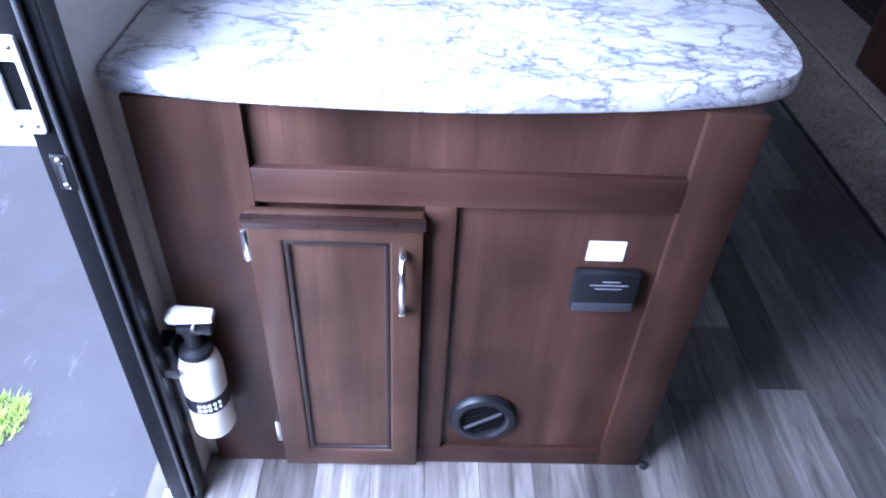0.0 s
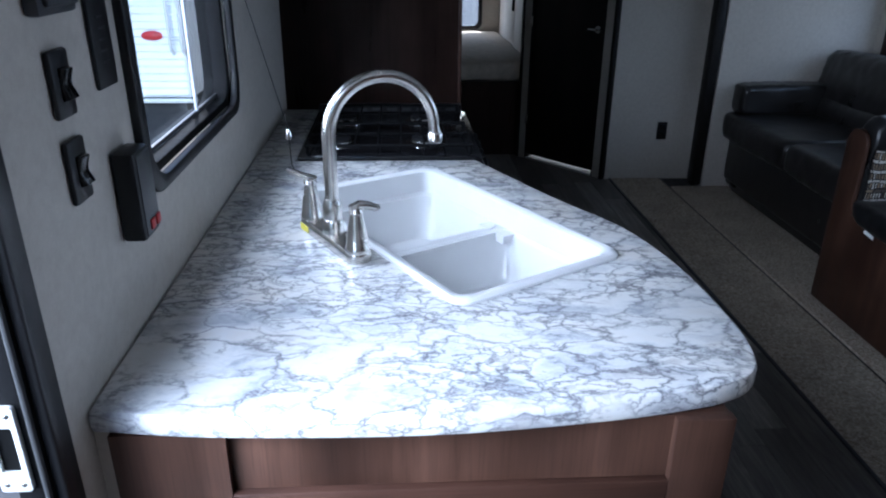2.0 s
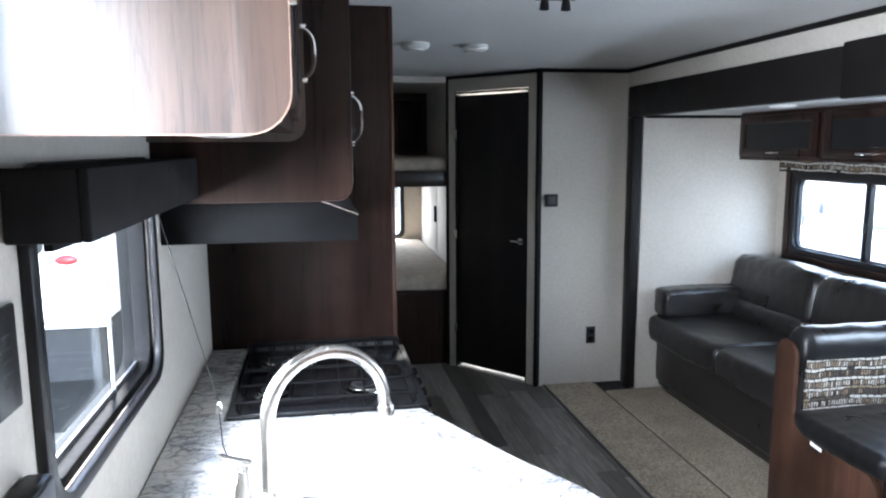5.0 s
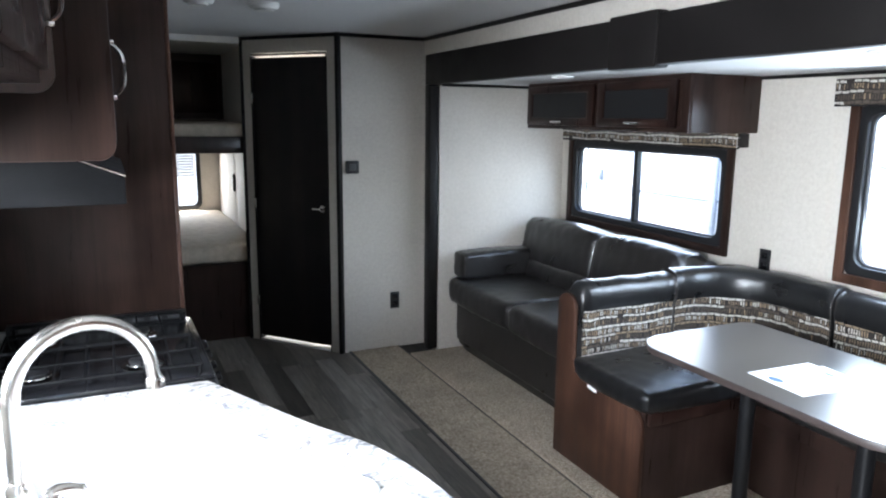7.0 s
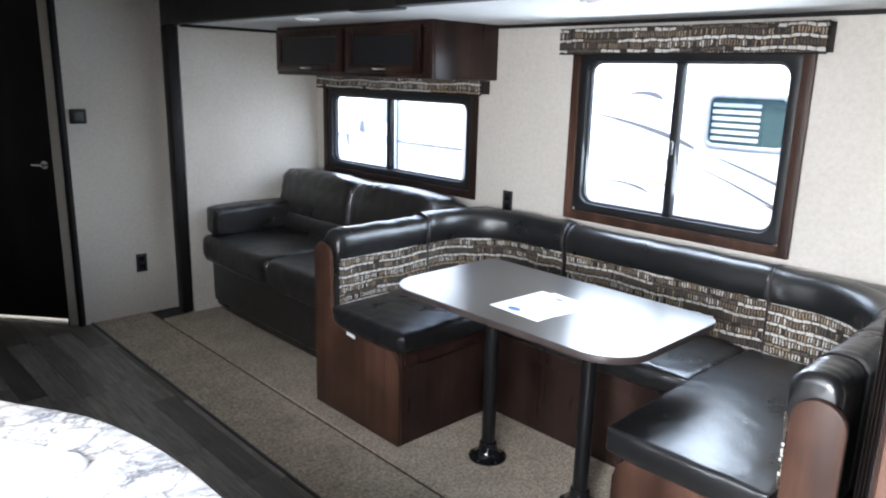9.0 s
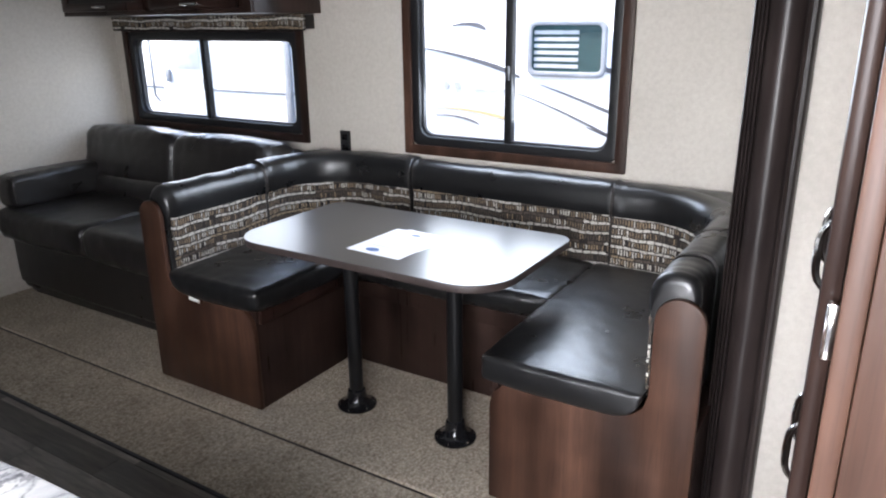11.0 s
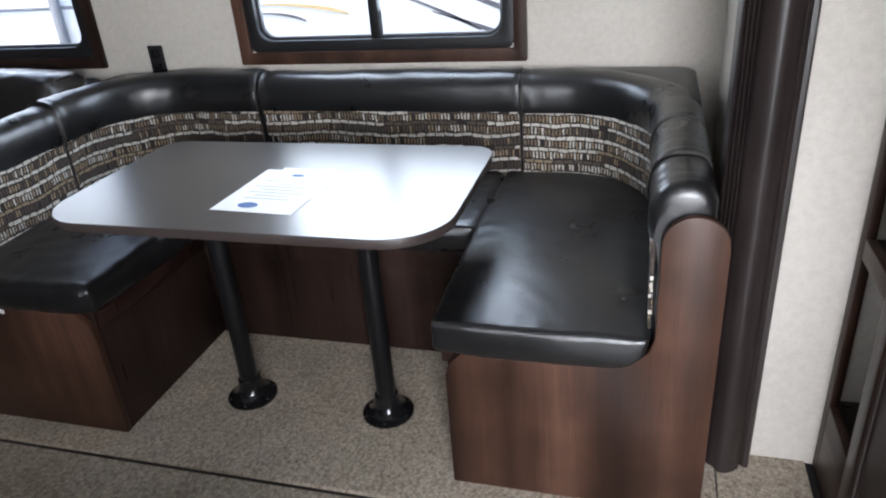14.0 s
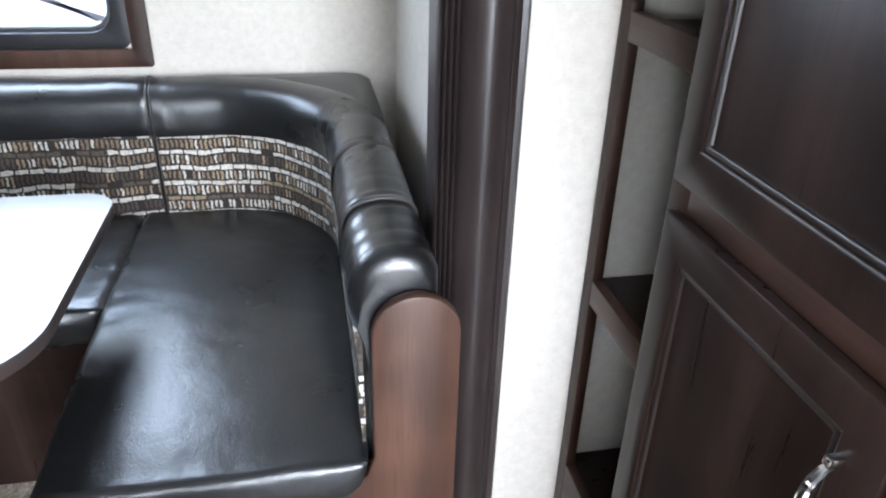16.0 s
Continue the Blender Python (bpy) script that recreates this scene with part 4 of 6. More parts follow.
vent = thing("floor_vent", (0.238, FY + 0.011, 0.154), "round black heating vent in the cabinet end", "vent")
_tip = Matrix.Rotation(radians(90), 4, "X")
part("rim", lathe([(0.046, 0), (0.070, 0), (0.070, 0.006), (0.064, 0.014), (0.052, 0.016), (0.047, 0.012), (0.046, 0.002)], (0.238, FY + 0.0115, 0.154), 32, _tip), BLACK, vent)
part("backing", lathe([(0.047, 0.0005), (0.047, 0.001), (0.001, 0.001)], (0.238, FY + 0.0115, 0.154), 24, _tip), VOID, vent)
for _k in range(-3, 4):
    _hw = math.sqrt(max(0.0, 0.046 ** 2 - (0.0135 * _k) ** 2))
    part("slat", turned(boxes((-_hw, _hw, -0.010, -0.003, -0.0015, 0.0015)), Matrix.Translation((0.238, FY + 0.0115, 0.154)) @ Matrix.Rotation(radians(-28), 4, "Y") @ Matrix.Translation((0, 0, 0.0135 * _k)) @ Matrix.Rotation(radians(-30), 4, "X")), VOID, vent)
part("lever", turned(boxes((-0.045, 0.045, -0.016, -0.009, -0.003, 0.003), bev=0.002), Matrix.Translation((0.238, FY + 0.0115, 0.154)) @ Matrix.Rotation(radians(-35), 4, "Y")), CHARCOAL, vent)

alarm = thing("gas_alarm", (0.42, FY + 0.01, 0.53), "black gas alarm with small white print", "alarm")
part("case", boxes((0.358, 0.470, FY - 0.010, FY + 0.0115, 0.487, 0.573), bev=0.006), BLACK, alarm)
part("grille", boxes((0.362, 0.466, FY - 0.013, FY - 0.009, 0.489, 0.508), bev=0.002), CHARCOAL, alarm)
for _k, (_a, _b) in enumerate(((0.405, 0.435), (0.385, 0.45), (0.395, 0.44))):
    part("print_line", boxes((_a, _b, FY - 0.0108, FY - 0.0098, 0.556 - 0.008 * _k, 0.5575 - 0.008 * _k)), RV_GREY, alarm)
single("paper_label", boxes((0.374, 0.436, FY + 0.0105, FY + 0.0116, 0.586, 0.627)), PAPER, "small blank white sticker on the cabinet", "sticker")

# counter top
def counter_top():
    front = smooth_line([(-0.338, 0.975), (-0.155, 0.953), (0.137, 0.945), (0.40, 0.966), (0.565, 0.995)], 5)
    nose = smooth_line([(0.565, 0.995), (0.632, 1.028), (0.664, 1.09), (0.674, 1.21), (0.662, 1.43), (0.61, 1.64), (0.507, 1.82), (0.402, 2.035), (0.335, 2.175)], 5)[1:]
    end = [(0.325, 2.193), (-0.212, 2.193), (-0.212, 2.80), (-0.212, 2.90), (-0.338, 2.90)]
    outer = front + nose + end
    hole = [tuple(SINK @ Vector((u, v, 0)))[:2] for u, v in rounded(0.40, 0.715, 0.03, 4)]
    n = len(outer)
    area = sum(outer[i][0] * outer[(i + 1) % n][1] - outer[(i + 1) % n][0] * outer[i][1] for i in range(n))
    def shrink(d):
        res = []
        for i in range(n):
            a, b, c = (Vector(outer[j % n]) for j in (i - 1, i, i + 1))
            t1, t2 = (b - a).normalized(), (c - b).normalized()
            nr = Vector((-(t1.y + t2.y), t1.x + t2.x))
            nr = nr.normalized() if nr.length > 1e-6 else Vector((-t1.y, t1.x))
            nr *= d if area > 0 else -d
            res.append(b + nr)
        return res
    bm = bmesh.new()
    loops = []
    for d, z in ((0.010, 0.910), (0.003, 0.9075), (0.0, 0.901), (0.0, 0.879), (0.003, 0.8725), (0.010, 0.870)):
        loops.append([bm.verts.new((p[0], p[1], z)) for p in shrink(d)])
    for q, w in zip(loops, loops[1:]):
        for k in range(n):
            bm.faces.new((q[k], q[(k + 1) % n], w[(k + 1) % n], w[k]))
    for z, rim in ((0.910, loops[0]), (0.870, loops[-1])):
        hv = [bm.verts.new((p[0], p[1], z)) for p in hole]
        es = [bm.edges.new((hv[k], hv[(k + 1) % len(hv)])) for k in range(len(hv))]
        es += [bm.edges.get((rim[k], rim[(k + 1) % n])) for k in range(n)]
        bmesh.ops.triangle_fill(bm, use_beauty=True, use_dissolve=False, edges=es)
    bmesh.ops.recalc_face_normals(bm, faces=bm.faces[:])
    return bm


_u = Vector((0.364, 0.215, 0)).normalized()
SINK = Matrix.Translation((0.192, 1.673, 0)) @ Matrix(((_u.x, -_u.y, 0, 0), (_u.y, _u.x, 0, 0), (0, 0, 1, 0), (0, 0, 0, 1)))
single("countertop", counter_top(), MARBLE, "white marble-look laminate countertop with a bowed edge", "countertop")
single("counter_splash_strip", boxes((-0.212, 0.28, 2.885, 2.9, 0.9, 0.93), bev=0.003), BLACK, "dark strip behind the cooktop", "trim")


def sink():
    root = thing("sink", tuple(SINK @ Vector((0, 0, 0.91))), "white double-bowl drop-in sink set at an angle", "sink")
    def shell(loops):
        bm = bmesh.new()
        rs = [[bm.verts.new((x, y, z)) for x, y in pts] for pts, z in loops]
        k = len(rs[0])
        for q, w in zip(rs, rs[1:]):
            for i in range(k):
                bm.faces.new((q[i], q[(i + 1) % k], w[(i + 1) % k], w[i]))
        return bm, rs
    bm, rs = shell([(rounded(0.424, 0.738, 0.035, 6), 0.9105), (rounded(0.424, 0.738, 0.035, 6), 0.916), (rounded(0.414, 0.728, 0.034, 6), 0.921),
                    (rounded(0.388, 0.702, 0.032, 6), 0.921), (rounded(0.376, 0.690, 0.034, 6), 0.916), (rounded(0.366, 0.68, 0.036, 6), 0.86)])
    bmesh.ops.recalc_face_normals(bm, faces=bm.faces[:])
    part("rim", turned(bm, SINK), SINKWHITE, root)
    part("divider", turned(boxes((-0.183, 0.183, -0.0195, 0.0195, 0.78, 0.8608), (0.145, 0.184, -0.05, 0.05, 0.84, 0.8600), (-0.184, -0.145, -0.05, 0.05, 0.84, 0.8600)), SINK), SINKWHITE, root)
    for cy, ln in ((-0.175, 0.31), (0.175, 0.31)):
        loops = [(rounded(0.366, ln + 0.034, 0.036, 6, 0, cy), 0.862), (rounded(0.352, ln, 0.04, 6, 0, cy), 0.852), (rounded(0.335, ln - 0.02, 0.05, 6, 0, cy), 0.76), (rounded(0.30, ln - 0.055, 0.05, 6, 0, cy), 0.738), (rounded(0.10, 0.10, 0.045, 6, 0, cy), 0.732)]
        b2, r2 = shell(loops)
        b2.faces.new(r2[-1])
        bmesh.ops.recalc_face_normals(b2, faces=b2.faces[:])
        for f in b2.faces:
            f.normal_flip()
        bowl = part("bowl", turned(b2, SINK), SINKWHITE, root)
        part("drain", turned(lathe([(0.001, 0), (0.038, 0), (0.04, 0.003), (0.03, 0.004), (0.001, 0.002)], (0, cy, 0.7325), 20), SINK), NICKEL, bowl, "steel drain strainer")
    return root


sink()


def faucet():
    base = Vector((-0.047, 1.565, 0.91))
    ang, swing = math.atan2(_u.y, _u.x), radians(-13.3)
    m = Matrix.Translation(base) @ Matrix.Rotation(ang, 4, "Z")
    ms = m @ Matrix.Rotation(swing, 4, "Z")
    root = thing("faucet", tuple(base), "brushed nickel high-arc faucet with two lever handles", "faucet")
    bm = bmesh.new()
    out, k = rounded(0.056, 0.27, 0.026, 7), 0
    rs = []
    for s, z in ((1.0, 0.0), (1.0, 0.014), (0.95, 0.02), (0.82, 0.024)):
        rs.append([bm.verts.new((x * s, y - (1 - s) * 0.2 * y, z)) for x, y in out])
    for q, w in zip(rs, rs[1:]):
        for i in range(len(q)):
            bm.faces.new((q[i], q[(i + 1) % len(q)], w[(i + 1) % len(q)], w[i]))
    bm.faces.new(rs[-1])
    bm.faces.new(rs[0][::-1])
    bmesh.ops.recalc_face_normals(bm, faces=bm.faces[:])
    deck = part("deck_plate", turned(bm, m), NICKEL, root)
    part("sticker", turned(boxes((-0.0292, -0.026, 0.072, 0.112, 0.002, 0.016)), m), YELLOW, deck, "small yellow sticker")
    part("spout_collar", turned(lathe([(0.024, 0.02), (0.024, 0.05), (0.02, 0.056), (0.021, 0.066), (0.021, 0.085), (0.0175, 0.094), (0.0155, 0.1)], (0, 0, 0), 24), m), NICKEL, root)
    pts = [(0, 0, 0.08), (0, 0, 0.14), (0, 0, 0.19), (0, 0, 0.235)]
    pts += [(0.114 - 0.114 * math.cos(radians(a)), 0, 0.235 + 0.114 * math.sin(radians(a))) for a in range(10, 181, 10)]
    pts += [(0.231, 0, 0.222)]
    part("spout", turned(tube(pts, [0.0145] * 4 + [0.0145 - 0.00015 * k for k in range(18)] + [0.0135], 16), ms), NICKEL, root)
    part("aerator", turned(lathe([(0.0135, 0.0), (0.0165, 0.003), (0.0165, 0.018), (0.014, 0.022)], (0.231, 0, 0.203), 18), ms), NICKEL, root)
    for s in (-1, 1):
        hb = part("handle_base", turned(lathe([(0.026, 0.02), (0.026, 0.03), (0.0235, 0.034), (0.021, 0.06), (0.0145, 0.088), (0.0125, 0.1), (0.015, 0.104), (0.012, 0.112)], (0, s * 0.11, 0), 22), m), NICKEL, root)
        lev = [(-0.012, s * 0.106, 0.112), (0.008, s * 0.111, 0.118), (0.024, s * 0.115, 0.115), (0.04, s * 0.119, 0.108), (0.047, s * 0.121, 0.110)]
        if s > 0:
            lev = [(0.012, 0.107, 0.111), (-0.006, 0.111, 0.117), (-0.024, 0.116, 0.125), (-0.04, 0.121, 0.134), (-0.047, 0.123, 0.14)]
        part("lever", turned(tube(lev, [0.008, 0.0095, 0.0085, 0.0075, 0.005], 10), m), NICKEL, hb)
    return root


faucet()

# ---- cooking range ----
def cooktop():
    root = thing("gas_range", (0.05, 2.5, 0), "black slide-in gas range with cast grates", "stove")
    part("body", boxes((-0.205, 0.305, 2.20, 2.795, 0.0, 0.905), bev=0.004), BLACK, root)
    part("top_plate", boxes((-0.208, 0.345, 2.197, 2.80, 0.905, 0.922), bev=0.006), BLACK_GLOSS, root)
    od = part("oven_door", boxes((0.305, 0.335, 2.215, 2.78, 0.30, 0.77), bev=0.008), BLACK_GLOSS, root)
    part("handle", tube([(0.335, 2.26, 0.73), (0.365, 2.27, 0.735), (0.365, 2.72, 0.735), (0.335, 2.735, 0.73)], 0.009, 8), BLACK, od)
    part("control_panel", prism([(0.305, 0.78), (0.345, 0.79), (0.365, 0.86), (0.345, 0.905), (0.305, 0.905)], "y", 2.205, 2.79, 0.003), BLACK, root)
    for k in range(5):
        y = 2.28 + 0.108 * k
        kb = part("knob", lathe([(0.021, 0), (0.021, 0.006), (0.016, 0.01), (0.014, 0.026), (0.011, 0.028)], (0.357, y, 0.84), 16, Matrix.Rotation(radians(74), 4, "Y")), BLACK, root)
        part("knob_ring", lathe([(0.0215, -0.001), (0.0235, 0.0), (0.0235, 0.004), (0.0215, 0.005)], (0.357, y, 0.84), 16, Matrix.Rotation(radians(74), 4, "Y")), NICKEL, kb)
    for x, y in ((-0.09, 2.34), (-0.09, 2.64), (0.17, 2.34), (0.17, 2.64)):
        br = part("burner", lathe([(0.055, 0.0), (0.055, 0.006), (0.042, 0.01), (0.04, 0.013), (0.03, 0.015)], (x, y, 0.921), 24), CHROME, root, "bright steel burner ring")
        part("burner_cap", lathe([(0.034, 0), (0.034, 0.006), (0.028, 0.009)], (x, y, 0.936), 20), BLACK, br)
    for y0, y1 in ((2.215, 2.49), (2.505, 2.785)):
        g = tube([(-0.185, y0, 0.948), (0.315, y0, 0.948), (0.315, y1, 0.948), (-0.185, y1, 0.948)], 0.0045, 6, True)
        for k in range(6):
            x = -0.11 + 0.07 * k
            tube([(x, y0, 0.947), (x, y1, 0.947)], 0.0026, 6, bm=g)
        tube([(-0.185, (y0 + y1) / 2, 0.949), (0.315, (y0 + y1) / 2, 0.949)], 0.0038, 6, bm=g)
        for x in (-0.18, 0.31):
            for y in (y0 + 0.01, y1 - 0.01):
                tube([(x, y, 0.92), (x, y, 0.948)], 0.005, 6, bm=g)
        part("grate", g, CAST_IRON, root)
    part("back_vent", boxes((-0.205, 0.33, 2.80, 2.84, 0.905, 0.945), bev=0.005), BLACK, root)
    for k in range(9):
        part("vent_slot", boxes((-0.17 + 0.055 * k, -0.135 + 0.055 * k, 2.7985, 2.8005, 0.925, 0.935)), CHARCOAL, root)
    return root


cooktop()
single("counter_filler", boxes((-0.208, 0.33, 2.845, 2.9, 0.0, 0.905)), BLACK, "dark filler behind the range", "trim")

# tall pantry behind the range
pantry = thing("pantry_cabinet", (0.0, 3.3, 0), "tall dark walnut pantry cabinet beside the range", "cabinet")
# side in darker wood than walnut, in place of weaker door light
part("side_panel", boxes((LEFT + 0.001, 0.329, 2.905, 2.925, 0, TOP - 0.001), bev=0.002), WARD_SHADEWOOD, pantry)
part("body", boxes((LEFT + 0.002, 0.322, 2.925, 4.0, 0, TOP - 0.002)), ESPRESSO, pantry)
part("edge_trim", boxes((0.322, 0.335, 2.902, 2.93, 0, TOP - 0.002), bev=0.003), WALNUT, pantry)
for _z0, _z1 in ((0.08, 0.95), (0.99, 2.05)):
    part("door", boxes((0.323, 0.340, 2.96, 3.95, _z0, _z1), bev=0.004), ESPRESSO, pantry)

# ---- wall cabinets ----
def end_outline(x1, z0, z1, r):
    """Side of a wall cabinet with its lower front corner rounded."""
    return [(LEFT + 0.001, z1), (LEFT + 0.001, z0)] + arc(x1 - r, z0 + r, r, -90, 0, 8) + [(x1, z1)]


def wall_cabinet(x1, y0, y1, z0, r, doors, label, mat, band):
    root = thing("wall_cabinet", ((LEFT + x1) / 2, (y0 + y1) / 2, z0), label, "cabinet", "wall cabinets over the kitchen")
    z1 = TOP - 0.001
    part("end_panel", prism(end_outline(x1, z0, z1, r), "y", y0, y0 + 0.016), mat, root)
    part("edge_band", tube([(p[0], y0 + 0.0015, p[1]) for p in end_outline(x1 + 0.0005, z0 - 0.0005, z1 - 0.01, r)[1:]], 0.0014, 6), band, root, "thin edge band")
    part("end_panel", prism(end_outline(x1, z0, z1, r), "y", y1 - 0.016, y1), mat, root)
    part("body", boxes((LEFT + 0.002, x1 - 0.03, y0 + 0.016, y1 - 0.016, z0 + 0.035, z1)), ESPRESSO, root)
    part("bottom_board", boxes((LEFT + 0.002, x1 - 0.03, y0 + 0.016, y1 - 0.016, z0 + 0.02, z0 + 0.034)), ESPRESSO, root)
    n = doors
    w = (y1 - y0 - 0.03) / n
    for k in range(n):
        a, b = y0 + 0.018 + w * k, y0 + 0.012 + w * (k + 1)
        d = part("cabinet_door", ring_plate([(a, z0 + 0.05), (b, z0 + 0.05), (b, z1 - 0.02), (a, z1 - 0.02)], [(a + 0.05, z0 + 0.10), (b - 0.05, z0 + 0.10), (b - 0.05, z1 - 0.07), (a + 0.05, z1 - 0.07)], "x", x1 - 0.03, x1 - 0.010, 0.005), ESPRESSO, root)
        part("panel", boxes((x1 - 0.029, x1 - 0.018, a + 0.046, b - 0.046, z0 + 0.096, z1 - 0.066)), ESPRESSO, d)
        bow_handle(d, "z", (x1 - 0.010, a + 0.026 if k % 2 == 0 else b - 0.026, z0 + 0.205), 0.125, (0.036, 0, 0), mat=CHROME)
    return root


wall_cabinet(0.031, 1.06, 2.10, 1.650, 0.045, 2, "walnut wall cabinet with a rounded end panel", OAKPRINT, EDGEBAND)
# walnut end given the darker wood, so its shade is in the colour
wall_cabinet(0.143, 2.11, 2.903, 1.502, 0.04, 1, "deeper walnut wall cabinet over the range hood, darkened as if shaded", WARD_SHADEWOOD, GLAZE)
hood = thing("range_hood", (-0.1, 2.5, 1.38), "slim black range hood under the wall cabinet", "range hood")
part("body", prism([(LEFT + 0.001, 1.392), (0.157, 1.392), (0.157, 1.456), (0.05, 1.499), (LEFT + 0.001, 1.499)], "y", 2.17, 2.88, 0.003), CAST_IRON, hood)
part("switch_strip", prism([(0.158, 1.458), (0.160, 1.462), (0.058, 1.5005), (0.056, 1.4975)], "y", 2.172, 2.2), CHROME, hood, "bright switch strip")
part("front_trim", prism([(0.1575, 1.459), (0.1595, 1.462), (0.06, 1.5005), (0.058, 1.4985)], "y", 2.2, 2.87), CHARCOAL, hood)
_ul = thing("cabinet_light", (-0.105, 1.6, 1.66), "small white dome light under the wall cabinet", "light")
part("base", lathe([(0.068, 0.0), (0.068, -0.006), (0.06, -0.008)], (-0.105, 1.6, 1.6695), 24), WHITE, _ul)
part("lens", lathe([(0.06, -0.008), (0.05, -0.013), (0.028, -0.016), (0.001, -0.017)], (-0.105, 1.6, 1.6695), 24), BEIGE_PLASTIC, _ul)

# window valance over the kitchen window
val = thing("window_valance", (-0.29, 1.68, 1.52), "dark cloth box valance over the kitchen window", "valance")
part("front_board", boxes((-0.245, -0.232, 1.27, 2.12, 1.515, 1.612), bev=0.004), DARK_FABRIC, val)
part("end_board", boxes((LEFT + 0.002, -0.245, 1.27, 1.283, 1.515, 1.612), bev=0.003), DARK_FABRIC, val)
part("end_board", boxes((LEFT + 0.002, -0.245, 2.107, 2.12, 1.515, 1.612), bev=0.003), DARK_FABRIC, val)
part("top_board", boxes((LEFT + 0.002, -0.245, 1.283, 2.107, 1.600, 1.611)), DARK_FABRIC, val)
part("drape", sweep([(-0.30, 1.31), (-0.296, 1.42), (-0.302, 1.55), (-0.297, 1.7), (-0.303, 1.85), (-0.298, 2.08)], [(-0.006, 1.50), (0.006, 1.50), (0.006, 1.6), (-0.006, 1.6)]), DARK_FABRIC, val)

# pull cord with a clear tassel
cord = thing("blind_cord", (-0.167, 1.816, 0.91), "thin dark blind cord with a clear tassel", "cord")
part("string", tube([(-0.305, 1.966, 1.56), (-0.298, 1.956, 1.50), (-0.23, 1.884, 1.29), (-0.167, 1.816, 1.095)], 0.0012, 6), VOID, cord)
part("tassel", lathe([(0.002, 0), (0.008, 0.004), (0.007, 0.016), (0.003, 0.028)], (-0.167, 1.816, 1.07), 10), CHROME, cord, "clear plastic tassel")
part("tail", tube([(-0.167, 1.816, 1.07), (-0.150, 1.72, 1.04), (-0.128, 1.66, 1.024)], 0.0012, 6), VOID, cord)

# ---- switches on the side wall ----
def wall_plate(name, y0, y1, z0, z1, depth, label, cat, mat=BLACK):
    root = thing(name, (LEFT, (y0 + y1) / 2, (z0 + z1) / 2), label, cat)
    part("plate", boxes((LEFT + 0.0005, LEFT + depth, y0, y1, z0, z1), bev=0.005), mat, root)
    return root


th = wall_plate("control_panel", 1.035, 1.142, 1.422, 1.53, 0.02, "dark control panel on the side wall", "panel", CHARCOAL)
part("cover", boxes((LEFT + 0.02, LEFT + 0.028, 1.045, 1.132, 1.432, 1.52), bev=0.004), CHARCOAL, th)
pp = wall_plate("display_panel", 1.2, 1.272, 1.305, 1.442, 0.008, "black monitor panel with faint print", "panel")
for _k in range(5):
    part("print_line", boxes((LEFT + 0.008, LEFT + 0.0088, 1.222, 1.25, 1.34 + 0.016 * _k, 1.343 + 0.016 * _k)), CHARCOAL, pp)
for _z0, _z1 in ((1.293, 1.38), (1.178, 1.265)):
    sw = wall_plate("light_switch", 1.057, 1.112, _z0, _z1, 0.01, "black rocker light switch", "switch")
    part("rocker", prism([(LEFT + 0.009, (_z0 + _z1) / 2 - 0.022), (LEFT + 0.022, (_z0 + _z1) / 2 - 0.018), (LEFT + 0.014, (_z0 + _z1) / 2), (LEFT + 0.02, (_z0 + _z1) / 2 + 0.02), (LEFT + 0.009, (_z0 + _z1) / 2 + 0.022)], "y", 1.072, 1.097, 0.002), BLACK_GLOSS, sw)
rc = thing("remote_control", (-0.32, 1.24, 1.07), "black wall remote with two red buttons", "remote")
part("case", boxes((LEFT + 0.001, LEFT + 0.038, 1.195, 1.268, 1.068, 1.212), bev=0.007), BLACK, rc)
part("face", boxes((LEFT + 0.037, LEFT + 0.040, 1.202, 1.262, 1.076, 1.205), bev=0.001), CHARCOAL, rc)
for _y in (1.217, 1.243):
    part("button", boxes((LEFT + 0.039, LEFT + 0.043, _y, _y + 0.018, 1.081, 1.098), bev=0.002), RED, rc, "red button")

# ---- fire extinguisher on the wall beside the cabinet ----
fx = thing("fire_extinguisher", (-0.285, 0.925, 0.15), "small cream fire extinguisher with a black band", "extinguisher")
_fx, _fy, LIFT = -0.283, 0.921, 0.036
part("cylinder", lathe([(0.012, 0.0), (0.034, 0.004), (0.039, 0.014), (0.039, 0.175), (0.036, 0.195), (0.026, 0.215), (0.016, 0.224)], (_fx, _fy, (0.155 + LIFT)), 28), CREAM, fx)
part("label_band", lathe([(0.0395, 0.085), (0.0398, 0.086), (0.0398, 0.122), (0.0395, 0.123)], (_fx, _fy, (0.155 + LIFT)), 28), BLACK, fx, "black printed band")
for _k in range(2):
    for _j in range(5):
        _a = radians(-95 + 13 * _j)
        part("print_line", boxes((_fx + 0.0396 * math.cos(_a) - 0.003, _fx + 0.0396 * math.cos(_a) + 0.003, _fy + 0.0396 * math.sin(_a) - 0.0015, _fy + 0.0396 * math.sin(_a) + 0.0015, (0.249 + LIFT) + 0.012 * _k, (0.255 + LIFT) + 0.012 * _k)), INK_WHITE, fx)
part("neck", lathe([(0.026, 0.21), (0.03, 0.216), (0.028, 0.226), (0.015, 0.232), (0.013, 0.26), (0.017, 0.263), (0.016, 0.275)], (_fx, _fy, (0.155 + LIFT)), 20), BLACK, fx)
hd = part("head", boxes((_fx - 0.02, _fx + 0.04, _fy - 0.014, _fy + 0.014, (0.424 + LIFT), (0.44 + LIFT)), bev=0.004), BLACK, fx)
